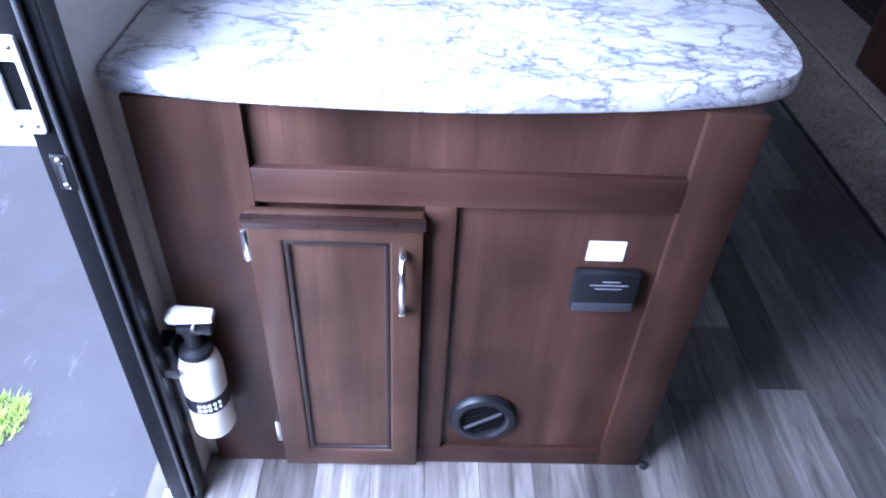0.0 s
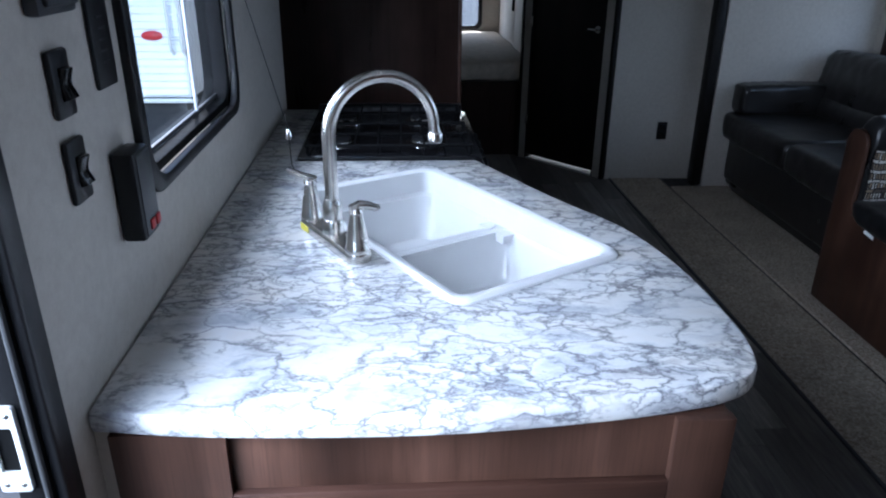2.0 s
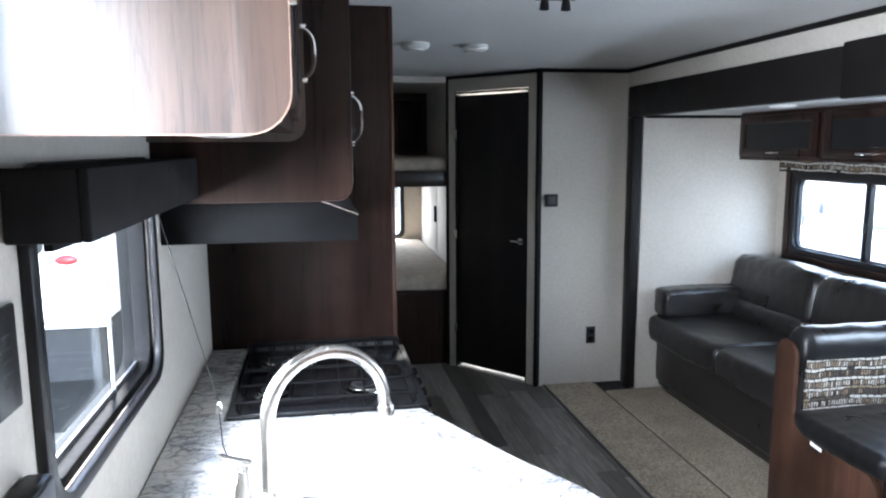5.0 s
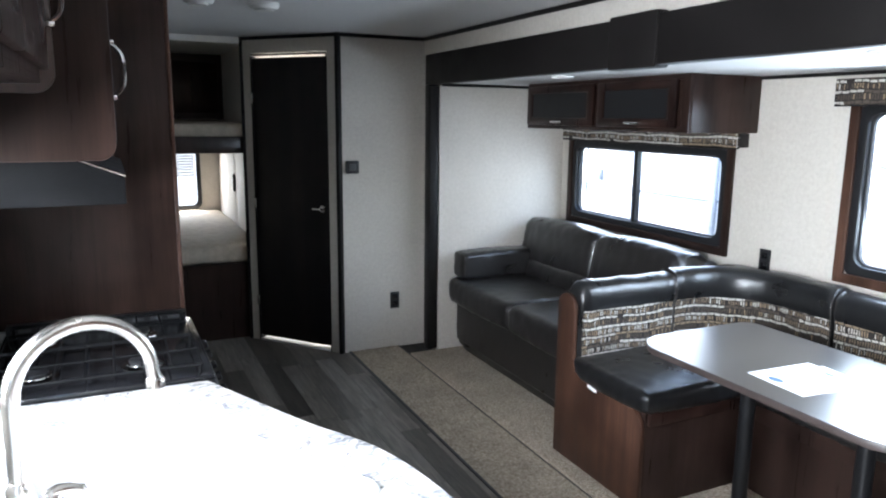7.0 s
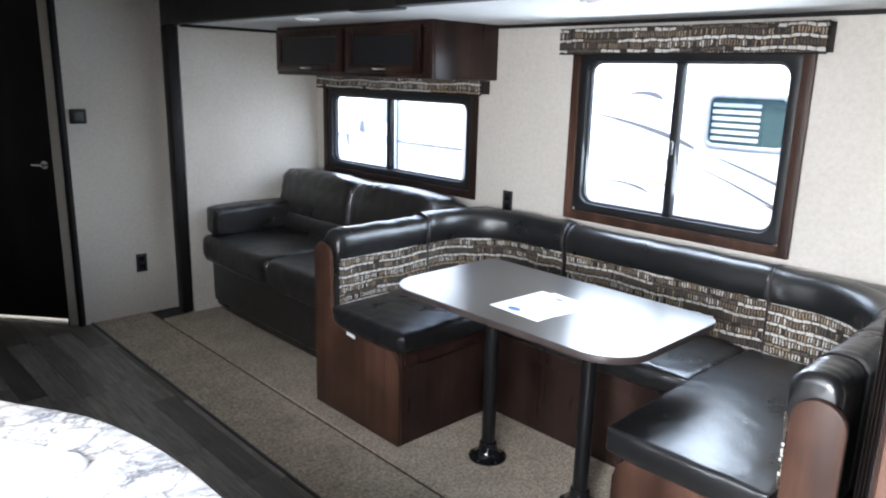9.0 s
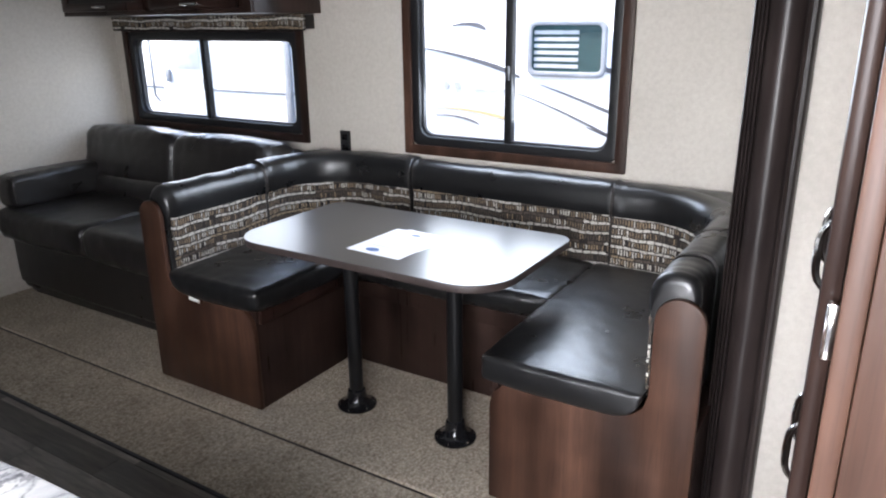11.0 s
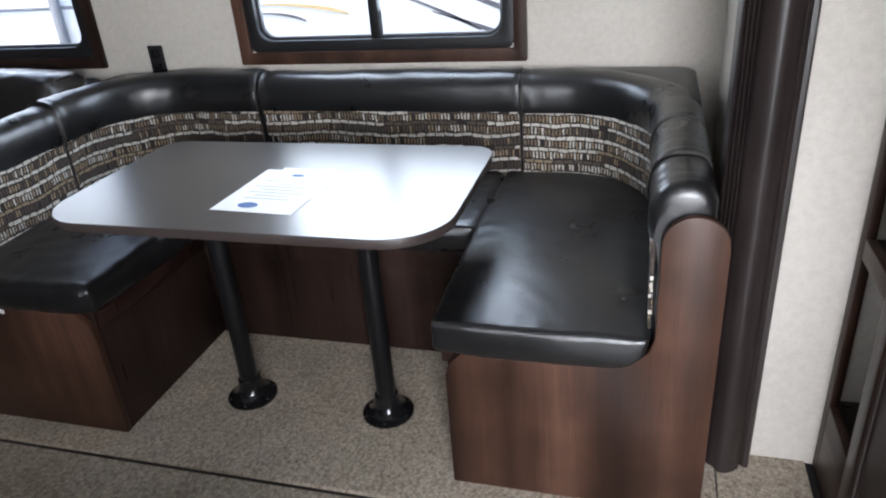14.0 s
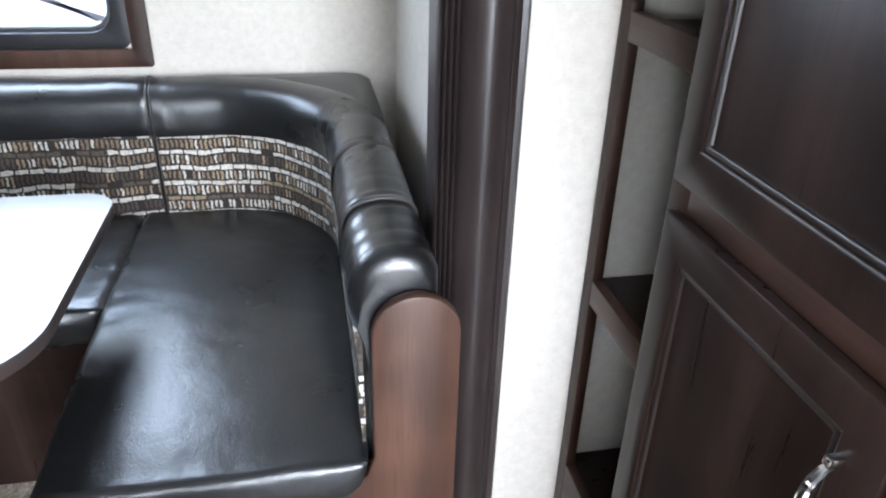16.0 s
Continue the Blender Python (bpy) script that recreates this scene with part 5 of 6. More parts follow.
part("lever", prism([(_fx - 0.03, (0.446 + LIFT)), (_fx + 0.045, (0.452 + LIFT)), (_fx + 0.043, (0.464 + LIFT)), (_fx - 0.02, (0.47 + LIFT)), (_fx - 0.034, (0.458 + LIFT))], "y", _fy - 0.013, _fy + 0.013, 0.003), WHITE, hd, "white squeeze lever")
part("pin", tube([(_fx + 0.012, _fy - 0.022, (0.445 + LIFT)), (_fx + 0.012, _fy + 0.022, (0.445 + LIFT))], 0.003, 6), CHROME, hd)
part("bracket", boxes((LEFT + 0.0005, _fx - 0.03, _fy - 0.02, _fy + 0.02, 0.2 + LIFT, 0.40 + LIFT), (LEFT + 0.0005, _fx - 0.02, _fy - 0.042, _fy - 0.038, (0.345 + LIFT), (0.365 + LIFT)), (LEFT + 0.0005, _fx - 0.02, _fy + 0.038, _fy + 0.042, (0.345 + LIFT), (0.365 + LIFT)), bev=0.002), BLACK, fx)


# ---- dinette ----
BX = 2.0          # plane of the bench end panels
A_Y0, A_Y1 = 2.38, 2.995     # bench by the sofa
B_Y0, B_Y1 = 0.727, 1.347    # bench by the wardrobe
BASE_Z, SEAT_Z = 0.415, 0.528


def bench_panel(front, back, arm0):
    """Outline in y-z of an end panel: low in front, then up to a rounded arm at the back."""
    s = 1 if back > front else -1
    w = abs(back - arm0)
    r = w / 2
    pts = [(front, 0.015), (front, 0.36), (front + s * 0.012, 0.40), (front + s * 0.05, 0.438)]
    pts += [(arm0 - s * 0.10, 0.438), (arm0 - s * 0.068, 0.443), (arm0 - s * 0.036, 0.457), (arm0 - s * 0.012, 0.482), (arm0, 0.52), (arm0, 0.815 - r)]
    c = (arm0 + back) / 2
    pts += [(c - s * r * math.cos(radians(a)), 0.815 - r + r * math.sin(radians(a)) * 1.0) for a in range(15, 181, 15)]
    pts += [(back, 0.015)]
    return pts


def bench(front, back, arm0, label):
    root = thing("dinette_bench", (2.4, (front + back) / 2, 0.014), label, "bench", "dinette benches")
    part("end_panel", prism(bench_panel(front, back, arm0), "x", BX, BX + 0.022, 0.004), WALNUT, root)
    s = 1 if back > front else -1
    f0, f1 = sorted((front + s * 0.004, front + s * 0.02))
    # front board is darkened wood: the shadow below the table put into colour
    part("front_board", boxes((BX + 0.022, 2.585, f0, f1, 0.015, BASE_Z + 0.02)), WARD_SHADEWOOD, root)
    l0, l1 = sorted((front - s * 0.016, front + s * 0.003))
    part("lid_edge", boxes((BX + 0.03, 2.56, l0, l1, BASE_Z - 0.035, BASE_Z + 0.022), bev=0.006), ESPRESSO, root, "dark rounded lid edge")
    part("body", boxes((BX + 0.024, SL_X - 0.005, min(front + s * 0.022, back), max(front + s * 0.022, back), 0.015, BASE_Z + 0.02)), ESPRESSO, root)
    return root


bench(A_Y0, A_Y1, 2.865, "walnut dinette bench base beside the sofa")
bench(B_Y1, B_Y0, 0.86, "walnut dinette bench base beside the wardrobe")
rear = thing("dinette_bench", (2.8, 1.86, 0.014), "walnut dinette bench base under the window", "bench", "dinette benches")
# front board and rail take the darker wood too, as painted shade
part("front_board", boxes((2.57, 2.588, B_Y1 + 0.002, A_Y0 - 0.002, 0.015, BASE_Z), bev=0.002), WARD_SHADEWOOD, rear)
part("top_rail", boxes((2.562, 2.5695, B_Y1 + 0.002, A_Y0 - 0.002, BASE_Z - 0.075, BASE_Z - 0.004), bev=0.002), WARD_SHADEWOOD, rear)
part("body", boxes((2.588, SL_X - 0.005, B_Y1 + 0.002, A_Y0 - 0.002, 0.015, BASE_Z + 0.02)), ESPRESSO, rear)


def seat_cushion(x0, x1, y0, y1, label, seed, arm=0, r=0.016, puff=0.015, pucker=0.0045):
    """arm: the side (-1 low y, 1 high y) on which the lower edge curves up along the end panel."""
    root = thing("seat_cushion", ((x0 + x1) / 2, (y0 + y1) / 2, BASE_Z), label, "cushion", "dinette seat cushions")
    z0, z1, reach = BASE_Z + 0.027, SEAT_Z, 0.085
    bm = cushion(x0, x1, y0, y1, z0, z1, r, puff, pucker, seed)
    edge = [(x0 + 0.003, y0 + 0.004), (x1, y0 + 0.004), (x1, y1 - 0.004), (x0 + 0.003, y1 - 0.004)]
    if arm:
        for v in bm.verts:
            d = v.co.y - y0 if arm < 0 else y1 - v.co.y
            if d < reach:
                d = max(d, 0.0)
                foot = z0 + (reach - math.sqrt(max(0.0, reach ** 2 - (reach - d) ** 2))) * 0.9
                v.co.z = z1 - (z1 - v.co.z) * (z1 - foot) / (z1 - z0)
    part("cover", bm, LEATHER, root)
    if r < 0.02:
        part("piping", tube([(*q, z1 - 0.005) for q in edge], 0.0038, 6, True), WELT, root, "raised leather piping")
    else:
        part("seam", tube([(q[0] + (0.004 if q[0] < 2.8 else -0.004), q[1], z0 + 0.022) for q in edge], 0.0022, 6, True), WELT, root, "stitched lower seam")
    return root


seat_cushion(BX - 0.008, 2.99, A_Y0 - 0.028, 2.85, "black-brown leather bench cushion", 3, 1, 0.03, 0.018, 0.006)
seat_cushion(BX - 0.016, 2.99, 0.872, B_Y1 + 0.02, "black-brown leather bench cushion with creases", 9, -1)
seat_cushion(2.50, 2.99, B_Y1 + 0.025, A_Y0 - 0.032, "black-brown leather cushion under the window", 17, 0, 0.036, 0.018, 0.009)
# little white tag below the cushion by the sofa
single("cushion_tag", turned(boxes((-0.001, 0.001, -0.032, 0.032, -0.007, 0.007)), Matrix.Translation((BX - 0.009, 2.70, 0.433)) @ Matrix.Rotation(radians(6), 4, "X")), WHITE, "small white tag hanging at the bench cushion", "tag")

# back cushions, carried along the bench; the left of each path looks at the table
BACK_PROFILE = [(0.0, 0.49), (0.008, 0.60), (0.006, 0.69), (0.012, 0.735), (0.02, 0.77), (0.018, 0.815), (0.006, 0.848), (-0.02, 0.867), (-0.06, 0.872), (-0.095, 0.862), (-0.112, 0.835), (-0.112, 0.49)]
BACK_PROFILE = BACK_PROFILE[:3] + smooth_line(BACK_PROFILE[3:11], 3) + BACK_PROFILE[11:]
FABRIC_PROFILE = [(0.002, 0.507), (0.0062, 0.512), (0.0118, 0.60), (0.0108, 0.69), (0.0155, 0.742), (0.004, 0.745), (0.002, 0.6)]


def back_cushion(path, label, seed, r0=0.008, r1=0.008, lift=0.0):
    root = thing("back_cushion", (path[len(path) // 2][0], path[len(path) // 2][1], 0.49), label, "cushion", "dinette back cushions")
    bm = sweep(path, BACK_PROFILE)
    m = len(BACK_PROFILE)
    rings = [list(bm.verts)[k * m:(k + 1) * m] for k in range(len(path))]
    P = [Vector(p) for p in path]
    run = [0.0]
    for a, b in zip(P, P[1:]):
        run.append(run[-1] + (b - a).length)
    for k, ring in enumerate(rings):
        inset = 0.0
        for d, r in ((run[k], r0), (run[-1] - run[k], r1)):
            if d < r:
                inset = max(inset, r - math.sqrt(max(0.0, r * r - (r - d) ** 2)))
        if inset:
            c = Vector((0, 0, 0.68))
            c.xy = (ring[0].co.xy + ring[-1].co.xy) / 2
            for v in ring:
                v.co.xy = c.xy + (v.co.xy - c.xy) * (1 - min(inset, 0.3 * inset + 0.004) / 0.066)
                v.co.z = 0.49 + (v.co.z - 0.49) * (1 - inset / 0.38)
    for d, ring in zip(run, rings):
        e = min(d, run[-1] - d)
        swell = 0.0055 * math.exp(-e / 0.045) + 0.0014
        c = (ring[0].co + ring[-1].co) / 2 + Vector((0, 0, 0.29))
        for v in ring:
            if v.co.z > 0.745:
                v.co += (v.co - c).normalized() * swell * noise.noise(Vector((d * 48, v.co.z * 14, seed * 5.3)))
    for v in bm.verts:
        v.co += Vector((0, 0, 1)) * (0.004 * noise.noise(v.co * 9 + Vector((seed, 0, 0))) if v.co.z > 0.74 else 0)
        v.co.z += lift * max(0.0, v.co.z - 0.74) / 0.13
    part("cover", bm, LEATHER, root)
    inner = [p for p, d in zip(path, run) if d > r0 * 0.15 and run[-1] - d > r1 * 0.15]
    part("fabric_band", sweep(inner, FABRIC_PROFILE), FABRIC, root, "woven band of white and sand bars")
    for i in [k for k, r in ((0, r0), (-1, r1)) if r < 0.02]:
        j = 1 if i == 0 else -2
        d = (Vector(path[j]) - Vector(path[i])).normalized() * 0.003
        nr = Vector((path[1][0] - path[0][0], path[1][1] - path[0][1])).normalized() if i == 0 else Vector((path[-1][0] - path[-2][0], path[-1][1] - path[-2][1])).normalized()
        side = Vector((-nr.y, nr.x))
        c = Vector(path[i]) + d
        part("seam", tube([(c.x + side.x * (s + 0.001), c.y + side.y * (s + 0.001), z) for s, z in BACK_PROFILE[:-2]], 0.0035, 6), WELT, root)
    return root


def straight(a, b, n=36):
    n = max(n, 4)
    return [(a[0] + (b[0] - a[0]) * k / n, a[1] + (b[1] - a[1]) * k / n) for k in range(n + 1)]


def with_ends(path, d=0.044):
    """The same path with a short first and last step, for a rounded end."""
    p0, p1, q1, q0 = (Vector(path[k]) for k in (0, 1, -2, -1))
    steps = [d * (1 - math.cos(radians(a))) for a in (28, 45, 62, 78, 90)]
    u, w = (p1 - p0).normalized(), (q1 - q0).normalized()
    inner = [p for p in path[1:-1] if (Vector(p) - p0).length > d + 0.004 and (Vector(p) - q0).length > d + 0.004]
    return [path[0]] + [tuple(p0 + u * s) for s in steps] + inner + [tuple(q0 + w * s) for s in reversed(steps)] + [path[-1]]


FA, FB, FR = 2.855, 0.868, 2.975      # faces of the backs
RC = 0.30
corner_a = straight((2.575, FA), (FR - RC, FA), 4)[:-1] + [(FR - RC + RC * math.sin(radians(a)), FA - RC + RC * math.cos(radians(a))) for a in range(0, 91, 3)] + straight((FR, FA - RC), (FR, 2.295), 6)[1:]
corner_b = straight((FR, 1.31), (FR, FB + RC), 4)[:-1] + [(FR - RC + RC * math.cos(radians(a)), FB + RC - RC * math.sin(radians(a))) for a in range(0, 91, 3)] + straight((FR - RC, FB), (2.50, FB), 4)[1:]
RUN = [straight((BX + 0.026, FA), (2.57, FA)), corner_a, straight((FR + 0.014, 2.29), (FR + 0.014, 1.315)), corner_b, straight((2.495, FB), (2.23, FB), 18), straight((2.225, FB), (BX + 0.026, FB), 18)]
for _k, (_p, _t) in enumerate(zip(RUN, ("straight", "curved corner", "long", "curved corner", "short", "short"))):
    back_cushion(with_ends([(x, y) for x, y in reversed(_p)]), _t + " leather back cushion with a woven print band", _k, 0.026 if _k == 5 else 0.008, 0.044 if _k == 0 else 0.008, 0.014 if _k == 1 else 0.0)

# leather fill behind the curved corners
for _cy, _s in ((FA, 1), (FB, -1)):
    _ax, _ay = FR - RC, _cy - _s * RC
    _q = [(_ax + (RC + 0.06) * math.sin(radians(a)), _ay + _s * (RC + 0.06) * math.cos(radians(a))) for a in range(0, 91, 10)]
    _q += [(FR + 0.112, _ay), (FR + 0.112, _cy + _s * 0.05), (FR + 0.095, _cy + _s * 0.09), (FR + 0.05, _cy + _s * 0.11), (_ax, _cy + _s * 0.11)]
    single("corner_bolster", prism(_q, "z", 0.49, 0.866, 0.012), LEATHER, "black-brown leather fill behind the curved backrest corner", "cushion", "corner bolsters")

# table on two posts
tb = thing("dinette_table", (2.285, 1.88, 0.014), "charcoal laminate dinette table on two black posts", "table")


def table_top():
    x0, x1, y0, y1 = 1.965, 2.612, 1.325, 2.435
    pts = []
    for cx, cy, r, a0 in ((x1 - 0.07, y1 - 0.07, 0.07, 0), (x0 + 0.15, y1 - 0.15, 0.15, 90), (x0 + 0.16, y0 + 0.16, 0.16, 180), (x1 - 0.07, y0 + 0.07, 0.07, 270)):
        pts += arc(cx, cy, r, a0, a0 + 90, 10)
    return pts


part("tabletop", prism(table_top(), "z", 0.742, 0.7445), TABLETOP, tb)
part("edge_band", prism([(2.285 + (x - 2.285) * 1.0, 1.88 + (y - 1.88) * 1.0) for x, y in table_top()], "z", 0.718, 0.7418, 0.003), TABLE_EDGE, tb, "brown edge band")
for _y in (2.082, 1.616):
    leg = part("leg", lathe([(0.0285, 0.03), (0.0285, 0.69)], (2.24, _y, 0), 24), LEG_BLACK, tb)
    part("flange", lathe([(0.079, 0.0145), (0.079, 0.021), (0.070, 0.025), (0.050, 0.035), (0.040, 0.056), (0.035, 0.085), (0.029, 0.09)], (2.24, _y, 0), 28), BLACK_GLOSS, leg)
    part("top_plate", lathe([(0.03, 0.67), (0.045, 0.69), (0.075, 0.705), (0.075, 0.7135)], (2.24, _y, 0), 24), BLACK, leg)
    for _a in range(0, 360, 60):
        part("screw", lathe([(0.005, 0), (0.005, 0.002), (0.002, 0.003)], (2.24 + 0.069 * math.cos(radians(_a + 10)), _y + 0.069 * math.sin(radians(_a + 10)), 0.0245), 8), CHROME, leg)

# sheet of paper with a printed notice
_pm = Matrix.Translation((2.222, 1.84, 0.7452)) @ Matrix.Rotation(radians(-93), 4, "Z")
sheet = thing("paper_sheet", (2.222, 1.84, 0.7452), "white printed sheets lying on the table", "paper")
part("page", turned(boxes((-0.117, 0.117, -0.145, 0.145, 0, 0.0006)), _pm), PAPER, sheet)
part("page", turned(boxes((-0.09, 0.117, -0.05, 0.145, -0.0005, 0.0003)), _pm @ Matrix.Translation((0.008, 0.014, 0)) @ Matrix.Rotation(radians(-4), 4, "Z")), PAPER, sheet)
part("emblem", turned(lathe([(0.022, 0), (0.022, 0.0003)], (0, 0, 0), 20), _pm @ Matrix.Translation((-0.03, -0.105, 0.0007)) @ Matrix.Diagonal((1.3, 0.8, 1, 1))), INK_BLUE, sheet, "blue printed emblem")
part("emblem", turned(lathe([(0.014, 0), (0.014, 0.0003)], (0, 0, 0), 16), _pm @ Matrix.Translation((0.0, 0.108, 0.0007)) @ Matrix.Diagonal((1.5, 0.7, 1, 1))), INK_BLUE, sheet, "blue printed emblem")
for _k, _w in enumerate((0.05, 0.075, 0.03, 0.08, 0.06, 0.08, 0.05, 0.07)):
    part("print_line", turned(boxes((-_w, _w, 0.079 - 0.02 * _k, 0.083 - 0.02 * _k, 0.0006, 0.0009)), _pm), INK_GREY, sheet)

# ---- sofa ----
def sofa():
    y0, y1 = 3.03, 4.56
    root = thing("sofa", (2.6, 3.8, 0.014), "black-brown leather two-seat sofa under the window", "sofa")
    part("base", boxes((2.275, 2.98, y0 + 0.02, y1 - 0.02, 0.02, 0.36), bev=0.02), SOFA_LEATHER, root)
    part("plinth", boxes((2.29, 2.95, y0 + 0.05, y1 - 0.05, 0.014, 0.06)), BLACK, root)
    part("front_skirt", cushion(2.235, 2.285, y0 + 0.01, y1 - 0.01, 0.09, 0.40, 0.02, 0.006, 0.004, 2, 0.035), SOFA_LEATHER, root)
    lean = Matrix.Translation((2.7, 0, 0.5)) @ Matrix.Rotation(radians(9), 4, "Y") @ Matrix.Translation((-2.7, 0, -0.5))
    for k, (a, b) in enumerate(((y0 + 0.02, 3.745), (3.75, y1 - 0.012))):
        part("seat_cushion", cushion(2.165, 2.78, a, b, 0.375, 0.535, 0.05, 0.018, 0.007, 5 + k, 0.028), SOFA_LEATHER, root)
        bk = part("back_cushion", turned(cushion(2.71, 2.95, a + 0.004, b - 0.004, 0.62, 0.925, 0.07, 0.03, 0.0075, 11 + k, 0.024), lean), SOFA_LEATHER, root)
        for y in (a + 0.006, b - 0.006):
            part("piping", turned(tube([(2.735, y, 0.68), (2.722, y, 0.78), (2.732, y, 0.87), (2.775, y, 0.915), (2.84, y, 0.926)], 0.006, 8), lean), SOFA_LEATHER, bk, "raised leather seam")
        part("lumbar_roll", turned(cushion(2.69, 2.86, a + 0.008, b - 0.008, 0.505, 0.66, 0.05, 0.014, 0.008, 21 + k, 0.028), lean), SOFA_LEATHER, root)
    part("back_frame", boxes((2.93, 3.06, y0, y1, 0.03, 0.86), bev=0.03), SOFA_LEATHER, root)
    for k, (a, b) in enumerate(((y1 - 0.16, y1 + 0.005), (y0, y0 + 0.14))):
        arm = part("arm", cushion(2.215, 2.80, a, b, 0.54, 0.715, 0.035, 0.01, 0.009, 31 + k, 0.026), SOFA_LEATHER, root)
        part("arm_side", cushion(2.25, 2.9, a + 0.015, b - 0.015, 0.05, 0.56, 0.03, 0.004, 0.003, 41 + k, 0.04), SOFA_LEATHER, arm)
        part("piping", tube([(2.224, a + 0.006, 0.57), (2.222, a + 0.008, 0.69), (2.22, a + 0.03, 0.708), (2.22, b - 0.03, 0.708), (2.222, b - 0.008, 0.69), (2.224, b - 0.006, 0.57)], 0.0045, 6), WELT, arm)
    return root


sofa()

# ---- cabinet over the sofa ----
oc = thing("overhead_cabinet", (2.86, 3.62, 1.545), "walnut overhead cabinet with two dark doors", "cabinet")
OX, OY0, OY1, OZ0, OZ1 = 2.63, 2.90, 4.335, 1.543, SL_TOP - 0.001
part("body", boxes((OX + 0.02, SL_X - 0.002, OY0, OY1, OZ0, OZ1), bev=0.003), WARD_SHADEWOOD, oc)
part("face_frame", ring_plate([(OY0, OZ0), (OY1, OZ0), (OY1, OZ1), (OY0, OZ1)], [(OY0 + 0.05, OZ0 + 0.03), (OY1 - 0.03, OZ0 + 0.03), (OY1 - 0.03, OZ1 - 0.03), (OY0 + 0.05, OZ1 - 0.03)], "x", OX + 0.002, OX + 0.0195, 0.002), WARD_SHADEWOOD, oc)
for _a, _b in ((OY0 + 0.075, 3.585), (3.63, OY1 - 0.02)):
    _z0, _z1 = OZ0 + 0.022, OZ1 - 0.022
    d = part("cabinet_door", ring_plate([(_a, _z0), (_b, _z0), (_b, _z1), (_a, _z1)], [(_a + 0.05, _z0 + 0.045), (_b - 0.05, _z0 + 0.045), (_b - 0.05, _z1 - 0.045), (_a + 0.05, _z1 - 0.045)], "x", OX - 0.018, OX + 0.001, 0.005), ESPRESSO, oc)
    part("panel", boxes((OX - 0.01, OX - 0.001, _a + 0.047, _b - 0.047, _z0 + 0.042, _z1 - 0.042)), BLACK, d, "dark sunk panel")
    for _y in (_a + 0.052, _b - 0.052):
        part("moulding", boxes((OX - 0.016, OX - 0.009, _y - 0.006, _y + 0.006, _z0 + 0.046, _z1 - 0.046), bev=0.003), WARD_SHADEWOOD, d)
    bow_handle(d, "y", (OX - 0.018, (_a + _b) / 2, _z0 + 0.022), 0.10, (-0.022, 0, 0), mat=CHROME)


def valance(y0, y1, z0, z1, x, label):
    root = thing("window_valance", ((x + SL_X) / 2, (y0 + y1) / 2, z0), label, "valance", "patterned window valances")
    prof = [(0.0, z0), (0.003, z0 + 0.004), (0.004, z1 - 0.004), (0.0, z1), (-0.012, z1), (-0.012, z0)]
    part("cloth_face", sweep(straight((x, y1), (x, y0), 12)[::-1], prof), FABRIC, root)
    part("end_board", boxes((x + 0.002, SL_X - 0.001, y0, y0 + 0.012, z0 + 0.002, z1 - 0.002)), FABRIC, root)
    part("end_board", boxes((x + 0.002, SL_X - 0.001, y1 - 0.012, y1, z0 + 0.002, z1 - 0.002)), FABRIC, root)
    part("top_board", boxes((x + 0.012, SL_X - 0.001, y0 + 0.012, y1 - 0.012, z1 - 0.014, z1 - 0.003)), DARK_FABRIC, root)
    part("lower_edge", boxes((x - 0.003, x + 0.014, y0, y1, z0 - 0.006, z0 + 0.001), bev=0.002), DARK_FABRIC, root)
    return root


valance(1.256, 2.436, 1.677, 1.788, 3.02, "printed box valance over the dinette window")
valance(2.95, 4.487, 1.468, 1.541, 3.02, "printed box valance under the overhead cabinet")

# ---- outlets and thermostat ----
def outlet(m, label, w=0.066, h=0.118):
    root = thing("wall_outlet", m.translation, label, "outlet", "wall outlets")
    part("plate", turned(boxes((-w / 2, w / 2, -0.008, 0, -h / 2, h / 2), bev=0.003), m), BLACK, root)
    for z in (-0.026, 0.026):
        s = part("socket", turned(boxes((-0.017, 0.017, -0.011, -0.007, z - 0.016, z + 0.016), bev=0.003), m), BLACK_GLOSS, root)
    return root


outlet(Matrix.Translation((1.878, 4.809, 0.343)), "black duplex outlet low on the wall")
outlet(Matrix.Translation((3.099, 2.784, 0.91)) @ Matrix.Rotation(radians(90), 4, "Z") @ Matrix.Rotation(radians(180), 4, "Z"), "black outlet above the bench back")
tm = thing("thermostat", (1.577, 4.81, 1.277), "small square black thermostat", "thermostat")
part("case", boxes((1.533, 1.621, 4.785, 4.8095, 1.234, 1.319), bev=0.006), BLACK, tm)
part("dial", boxes((1.553, 1.601, 4.781, 4.786, 1.254, 1.3), bev=0.003), CHARCOAL, tm)

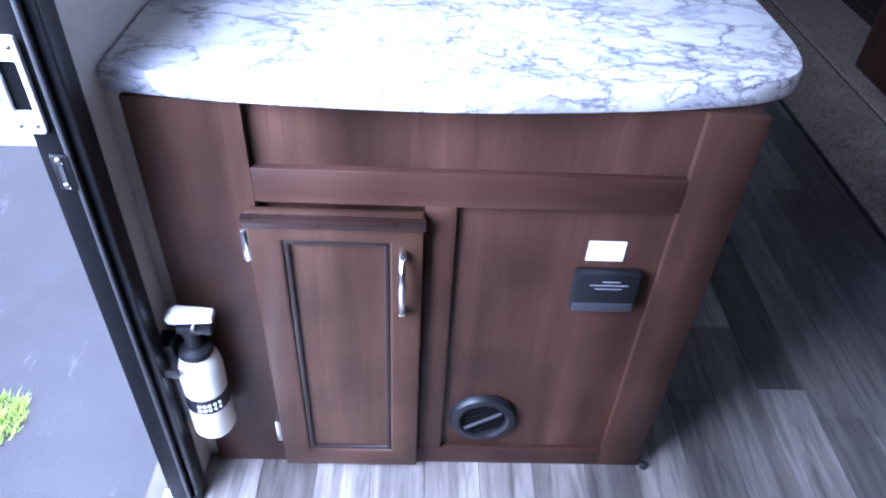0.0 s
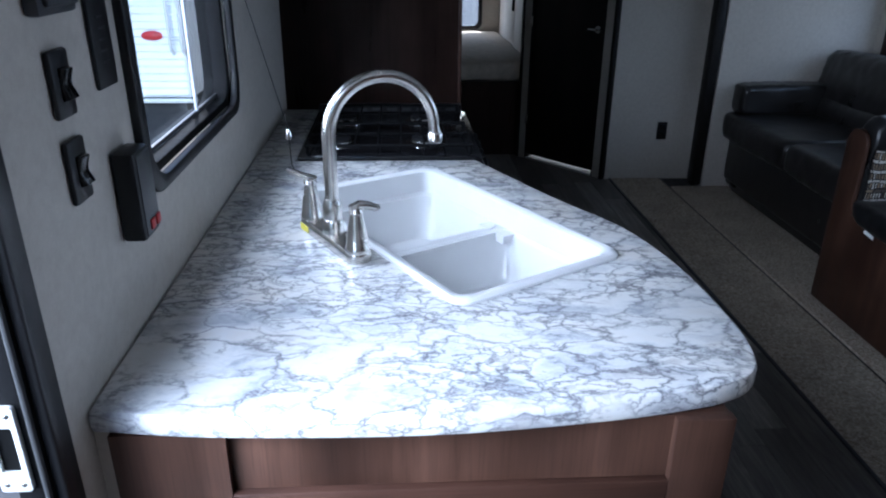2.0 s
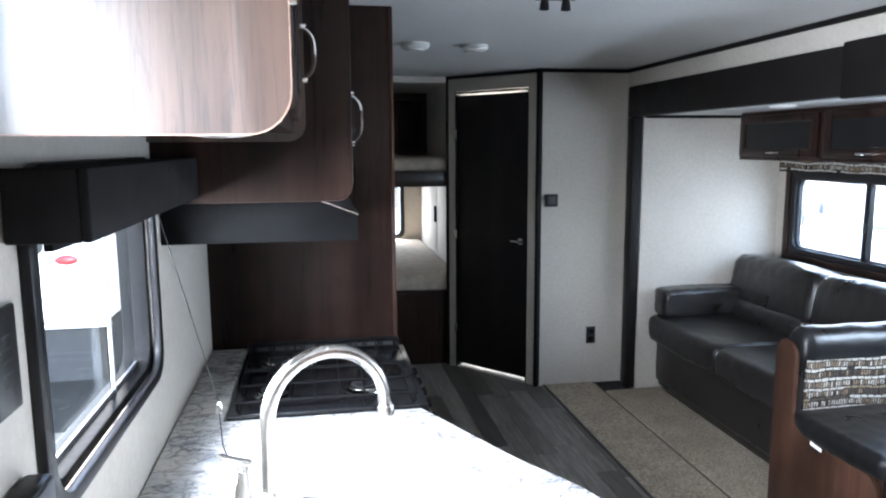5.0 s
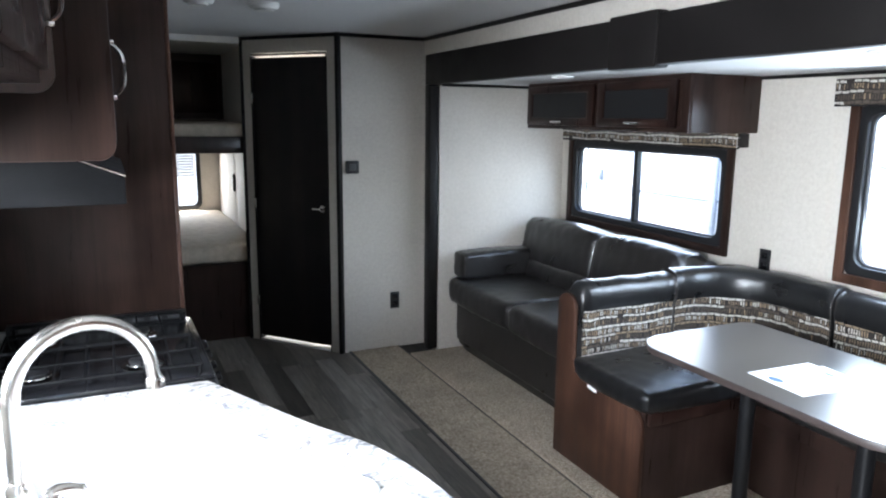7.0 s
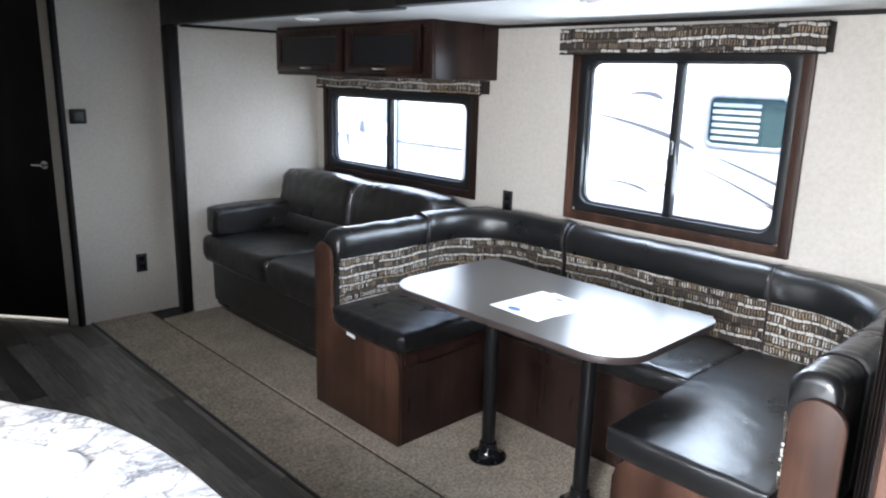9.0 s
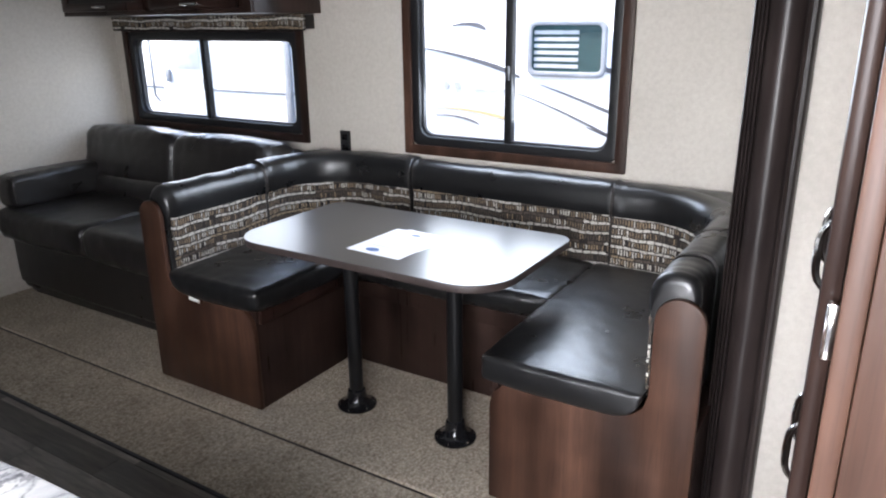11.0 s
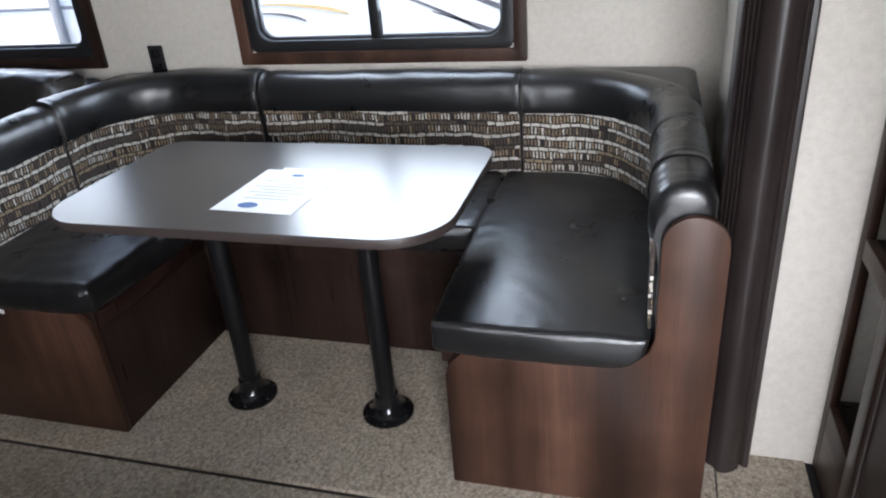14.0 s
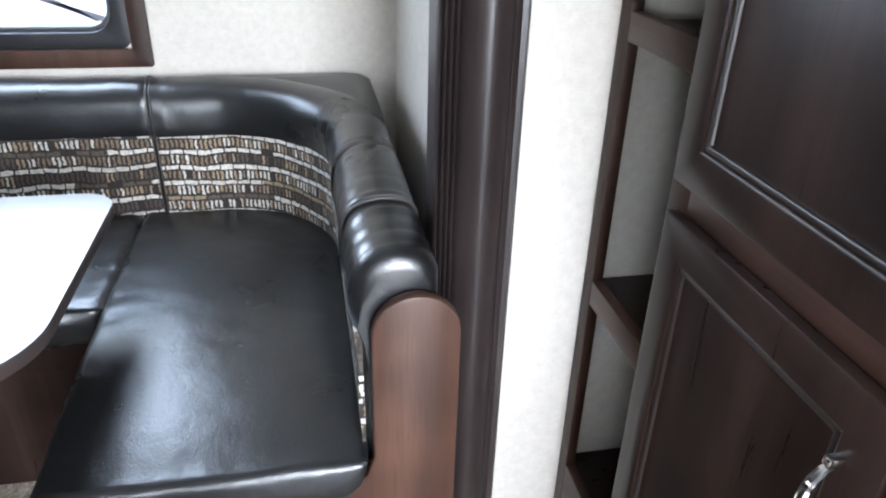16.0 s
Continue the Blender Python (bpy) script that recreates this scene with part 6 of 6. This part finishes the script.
# ---- ceiling fittings ----
for _x, _y in ((2.314, 3.494), (2.33, 1.76)):
    cl = thing("ceiling_light", (_x, _y, SL_TOP), "small round white ceiling light", "ceiling light", "slide-out ceiling lights")
    part("ring", lathe([(0.062, 0), (0.062, -0.006), (0.052, -0.012), (0.046, -0.010), (0.046, 0)], (_x, _y, SL_TOP - 0.0005), 28), WHITE, cl)
    part("lens", lathe([(0.046, -0.004), (0.03, -0.013), (0.001, -0.016)], (_x, _y, SL_TOP - 0.0005), 24), BEIGE_PLASTIC, cl)
for _x, _y, _n, _lab in ((0.84, 3.83, "smoke_alarm", "white round smoke alarm on the ceiling"), (0.54, 3.8, "ceiling_vent", "white ceiling air vent")):
    sv = thing(_n, (_x, _y, TOP), _lab, _n.replace("_", " "))
    part("base", lathe([(0.07, 0), (0.07, -0.016), (0.06, -0.028), (0.03, -0.034)], (_x, _y, TOP - 0.0005), 28), WHITE, sv)
    part("grille", lathe([(0.045, -0.03), (0.045, -0.036), (0.03, -0.037)], (_x, _y, TOP - 0.0005), 20), BEIGE_PLASTIC, sv)
fl = thing("ceiling_light", (0.86, 2.662, TOP), "nickel ceiling spotlight with two heads", "ceiling light")
part("plate", boxes((0.79, 0.93, 2.645, 2.68, TOP - 0.012, TOP - 0.0005), bev=0.004), NICKEL, fl)
for _x in (0.82, 0.895):
    part("spot_head", lathe([(0.012, 0), (0.014, -0.01), (0.017, -0.032), (0.015, -0.033), (0.001, -0.02)], (_x, 2.662, TOP - 0.012), 18), BLACK, fl)

# ---- bunk room ----
bk = thing("bunk_bed", (0.4, 6.4, 0), "built-in bunk bed with dark boards", "bunk bed")
part("lower_front", boxes((LEFT + 0.002, 1.088, 5.45, 5.47, 0.0, 0.56)), ESPRESSO, bk)
part("lower_board", boxes((LEFT + 0.002, 1.088, 5.47, 7.448, 0.52, 0.56)), ESPRESSO, bk)
part("upper_board", boxes((LEFT + 0.002, 1.088, 5.44, 7.448, 1.345, 1.445)), BLACK, bk)
part("upper_lip", boxes((LEFT + 0.002, 1.088, 5.425, 5.44, 1.345, 1.46), bev=0.004), ESPRESSO, bk)
for _n, _z0, _z1, _l in (("mattress", 0.561, 0.70, "quilted sand-coloured mattress on the lower bunk"), ("mattress", 1.446, 1.545, "sand-coloured mattress on the upper bunk")):
    mt = thing(_n, (0.4, 6.4, _z0), _l, "mattress", "bunk mattresses")
    part("cover", soft_box(LEFT + 0.02, 1.075, 5.46, 7.43, _z0, _z1, 0.03, 0.02, 10, 0.012, 7), MATTRESS, mt)
wd = thing("bunk_closet", (1.07, 6.4, 0.71), "pale closet doors beside the lower bunk", "closet")
for _a, _b in ((5.75, 6.35), (6.36, 7.0)):
    cd = part("closet_door", boxes((1.072, 1.0895, _a, _b, 0.73, 1.33), bev=0.003), WHITE_WALL, wd)
    part("handle", boxes((1.052, 1.072, _a + 0.04, _a + 0.06, 0.98, 1.12), bev=0.006), BLACK, cd)
bunk_top = thing("bunk_cabinet", (0.9, 7.1, 1.56), "dark cabinet at the end of the upper bunk", "cabinet")
part("body", boxes((LEFT + 0.002, 1.088, 7.0, 7.448, 1.57, TOP - 0.002)), ESPRESSO, bunk_top)
part("door", boxes((0.4, 1.05, 6.98, 7.0, 1.62, 2.06), bev=0.004), ESPRESSO, bunk_top)
structure("trim_bunk_ceiling", boxes((0.36, 1.05, 5.40, 5.43, 2.085, 2.128), bev=0.004), WHITE_WALL, "pale trim across the bunk opening")

# ---- wardrobe by the entry ----
wr = thing("wardrobe", (1.5, 0.0, 0), "walnut wardrobe with framed doors and open shelves", "wardrobe")
WX0, WX1 = 0.93, 2.2535
part("end_panel", boxes((WX0, WX0 + 0.018, -0.60, WARD_Y - 0.022, 0, TOP - 0.001), bev=0.002), WALNUT, wr)
part("end_stile", boxes((WX0 - 0.003, WX0 + 0.06, WARD_Y - 0.0215, WARD_Y, 0, TOP - 0.001), bev=0.003), WALNUT, wr)
part("body", boxes((WX0 + 0.0185, 1.985, -0.60, WARD_Y - 0.023, 0.0, TOP - 0.002)), ESPRESSO, wr)
part("shelf_back", boxes((1.986, WX1, 0.19, 0.205, 0.0, TOP - 0.002)), WALLPAPER, wr, "pale papered back of the shelves")
part("shelf_side", boxes((1.986, 1.996, 0.205, WARD_Y - 0.022, 0.0, TOP - 0.002)), ESPRESSO, wr)
part("stile", boxes((2.215, WX1, WARD_Y - 0.0215, WARD_Y, 0, TOP - 0.001), bev=0.002), WALNUT, wr)
part("stile", boxes((1.955, 2.008, WARD_Y - 0.0215, WARD_Y, 0, TOP - 0.001), bev=0.002), WALNUT, wr)
for _z0, _z1 in ((0.0, 0.225), (0.635, 0.685), (1.122, 1.168), (1.60, 1.645), (2.05, TOP - 0.001)):
    part("rail", boxes((2.008, 2.215, WARD_Y - 0.0215, WARD_Y, _z0, _z1), bev=0.002), WALNUT_X, wr)
for _z in (0.21, 0.66, 1.14, 1.62):
    part("shelf", boxes((1.996, WX1 - 0.002, 0.206, WARD_Y - 0.022, _z - 0.008, _z + 0.008)), ESPRESSO, wr)
for _z0, _z1 in ((0.935, 1.00), (0.0, 0.08), (2.05, TOP - 0.001)):
    part("rail", boxes((WX0 + 0.06, 1.955, WARD_Y - 0.0215, WARD_Y, _z0, _z1), bev=0.002), WALNUT_X, wr)
for _x0, _x1, _hx in ((1.53, 1.975, 1.575), (1.0, 1.49, 1.45)):
    for _z0, _z1, _hz in ((0.07, 0.945, 0.80), (0.99, 2.06, 1.15)):
        _d = panel_door(wr, _x0, _x1, WARD_Y + 0.001, _z0, _z1, 1, wood_mat=WARD_SHADEWOOD, stile=0.06, thick=0.02)
        bow_handle(_d, "z", (_hx, WARD_Y + 0.021, _hz), 0.125, (0, 0.03, 0), mat=CHROME)
for _z in (0.35, 1.21, 1.7):
    part("hinge", boxes((WX0 + 0.055, WX0 + 0.068, WARD_Y, WARD_Y + 0.012, _z - 0.03, _z + 0.03), bev=0.003), CHROME, wr)

# ---- outside ----
structure("ground", prism([(-600, -600), (600, -600), (600, 600), (-600, 600)], "z", -0.95, -0.75), ASPHALT, "worn asphalt darkened as if shaded, with pale scuffs and cracks")


structure("pavement", prism([(-9, 3.3), (-0.6, 3.3), (-0.6, 14), (-9, 14)], "z", -0.76, -0.744), CONCRETE, "pale concrete apron under the neighbouring trailer")


def grass_tuft():
    rng = random.Random(8)
    bm = bmesh.new()
    for _ in range(420):
        a, r = rng.uniform(0, 6.283), 0.22 * math.sqrt(rng.random())
        x, y = -1.33 + r * math.cos(a) * 0.4, 1.58 + r * math.sin(a) * 0.5
        h, lean = rng.uniform(0.02, 0.06), rng.uniform(-0.04, 0.04)
        w = 0.004
        v = [bm.verts.new(p) for p in ((x - w, y, -0.751), (x + w, y, -0.751), (x + lean, y + lean * 0.6, -0.75 + h))]
        bm.faces.new(v)
    return bm


tagged(obj("grass_tuft", grass_tuft(), GRASS), "yellow-green weeds growing on the asphalt", "grass", "", "stuff")


def neighbour_trailer():
    x = 5.0
    root = thing("travel_trailer", (6.2, 3.5, -0.75), "white neighbouring travel trailer with grey stripes", "trailer")
    part("body", boxes((x, x + 2.4, -6.0, 12.0, -0.3, 2.45), bev=0.06), RV_WHITE, root)
    part("skirt", boxes((x + 0.05, x + 2.3, -5.9, 11.9, -0.55, -0.3)), RUBBER, root)
    part("roof_edge", boxes((x - 0.015, x + 2.42, -6.02, 12.02, 2.40, 2.47), bev=0.02), RV_GREY, root)
    for y0, y1, z0, z1 in ((2.08, 2.66, 1.12, 1.50), (-2.6, -1.8, 1.0, 1.6), (8.6, 9.6, 1.0, 1.6)):
        w = part("window", ring_plate(rounded(y1 - y0, z1 - z0, 0.06, 6, (y0 + y1) / 2, (z0 + z1) / 2), rounded(y1 - y0 - 0.07, z1 - z0 - 0.07, 0.04, 6, (y0 + y1) / 2, (z0 + z1) / 2), "x", x - 0.02, x, 0.003), RV_GREY, root)
        part("pane", boxes((x - 0.008, x - 0.004, y0 + 0.03, y1 - 0.03, z0 + 0.03, z1 - 0.03)), TINT, w)
        for k in range(6):
            part("blind_slat", boxes((x - 0.010, x - 0.0085, y0 + 0.2, y1 - 0.05, z0 + 0.06 + 0.045 * k, z0 + 0.085 + 0.045 * k)), BLIND, w)
    dr = part("door", boxes((x - 0.02, x - 0.001, 6.0, 6.68, -0.2, 1.75), bev=0.02), RV_WHITE, root)
    part("door_window", boxes((x - 0.03, x - 0.0205, 6.1, 6.5, 1.08, 1.6), bev=0.008), BEIGE_PLASTIC, dr)
    part("door_seam", ring_plate(rounded(0.72, 2.0, 0.06, 6, 6.34, 0.77), rounded(0.69, 1.97, 0.05, 6, 6.34, 0.77), "x", x - 0.008, x - 0.0005), RV_GREY, dr)
    part("latch", boxes((x - 0.05, x - 0.0205, 6.54, 6.6, 0.95, 1.08), bev=0.008), RV_GREY, dr)
    part("grab_rail", tube([(x - 0.03, 6.75, 0.75), (x - 0.08, 6.75, 0.82), (x - 0.08, 6.75, 1.35), (x - 0.03, 6.75, 1.42)], 0.012, 8), RV_GREY, root)
    part("belt_line", boxes((x - 0.006, x - 0.0005, 3.9, 12.0, 0.88, 0.905), bev=0.002), RV_GREY, root)
    part("corner_post", boxes((x - 0.03, x - 0.001, 4.93, 5.01, -0.3, 2.3), bev=0.006), RV_GREY, root)
    # swept decal stripes on the side
    for ya, za, yb, zb, w, mat in ((3.6, 1.31, 2.72, 1.10, 0.03, RV_DECAL), (2.66, 1.34, 1.6, 0.98, 0.035, RV_DECAL), (2.56, 1.06, 1.5, 0.66, 0.03, RV_DECAL), (2.75, 1.0, 1.9, 0.66, 0.018, RV_DECAL),
                                   (3.45, 0.86, 2.75, 0.78, 0.022, RV_TAN), (3.45, 0.80, 3.05, 0.745, 0.016, RV_DECAL), (3.3, 1.46, 3.0, 1.43, 0.03, RV_DECAL), (2.2, 0.78, 1.3, 0.40, 0.04, RV_DECAL)):
        pts = [(ya + (yb - ya) * t, za + (zb - za) * t + 0.018 * math.sin(math.pi * t)) for t in (k / 10 for k in range(11))]
        up = [(p[0], p[1] + w * 1.5 * ((k + 0.4) / 11) ** 0.7 * (1.0 if k < 9 else (11 - k) * 0.4)) for k, p in enumerate(pts)]
        part("decal", prism(pts + up[::-1], "x", x - 0.004, x - 0.0008), mat, root)
    for k in range(2):
        part("mark_bar", boxes((x - 0.004, x - 0.0008, 3.22 + 0.1 * k, 3.27 + 0.1 * k, 1.0, 1.06)), BLIND, root)
    part("mark_bar", boxes((x - 0.004, x - 0.0008, 2.83, 3.1, 0.995, 1.02)), BLIND, root)
    for y in (3.0, 3.9):
        wh = part("wheel", lathe([(0.17, 0), (0.34, 0), (0.36, 0.03), (0.36, 0.19), (0.34, 0.22), (0.17, 0.22)], (x + 0.28, y, -0.39), 24, Matrix.Rotation(radians(-90), 4, "Y")), RUBBER, root)
        part("rim", lathe([(0.17, 0.01), (0.17, 0.03), (0.05, 0.05)], (x + 0.28, y, -0.39), 20, Matrix.Rotation(radians(-90), 4, "Y")), STEEL, wh)
    return root


neighbour_trailer()


def rear_trailer():
    y = 5.5
    root = thing("travel_trailer", (-2.6, 8, -0.75), "white corrugated trailer rear with a red lamp", "trailer")
    part("body", boxes((-3.95, -1.42, y, 12, 0.43, 2.5), bev=0.03), RV_WHITE, root)
    for k in range(38):
        z = 0.46 + 0.052 * k
        part("siding_rib", prism([(y - 0.012, z), (y, z - 0.012), (y, z + 0.034)], "x", -3.9, -1.46), RV_WHITE, root)
    part("bumper_edge", boxes((-3.97, -1.40, y - 0.03, y + 0.02, 0.40, 0.43), bev=0.006), STEEL, root)
    part("underbody", boxes((-3.85, -1.5, y + 0.05, 11.9, 0.0, 0.42)), RUBBER, root)
    part("wheel", lathe([(0.17, 0), (0.34, 0), (0.36, 0.03), (0.36, 0.19), (0.34, 0.22), (0.17, 0.22)], (-1.75, 8.6, -0.39), 24, Matrix.Rotation(radians(90), 4, "Y")), RUBBER, root)
    part("wheel", lathe([(0.17, 0), (0.34, 0), (0.36, 0.03), (0.36, 0.19), (0.34, 0.22), (0.17, 0.22)], (-3.75, 8.6, -0.39), 24, Matrix.Rotation(radians(90), 4, "Y")), RUBBER, root)
    part("axle_frame", boxes((-3.6, -1.75, 6.5, 8.5, -0.75, 0.0)), RUBBER, root)
    part("tail_lamp", lathe([(0.075, 0), (0.075, 0.012), (0.055, 0.022), (0.001, 0.026)], (-1.66, y - 0.006, 0.878), 24, Matrix.Rotation(radians(90), 4, "X") @ Matrix.Diagonal((1, 0.45, 1, 1))), RED, root, "oval red tail lamp")
    w = part("window", ring_plate(rounded(0.62, 0.42, 0.06, 6, -2.11, 1.13), rounded(0.54, 0.34, 0.05, 6, -2.11, 1.13), "y", y - 0.04, y - 0.005, 0.003), BLACK, root)
    part("pane", boxes((-2.4, -1.82, y - 0.02, y - 0.016, 0.95, 1.31)), TINT, w)
    for x in (-1.52, -1.44):
        part("ladder_rail", tube([(x, y - 0.02, 0.75), (x, y - 0.08, 0.8), (x, y - 0.08, 2.5)], 0.012, 8), STEEL, root)
    for k in range(6):
        part("ladder_rung", tube([(-1.52, y - 0.08, 0.86 + 0.27 * k), (-1.44, y - 0.08, 0.86 + 0.27 * k)], 0.009, 8), STEEL, root)
    return root


rear_trailer()
plank_floor()
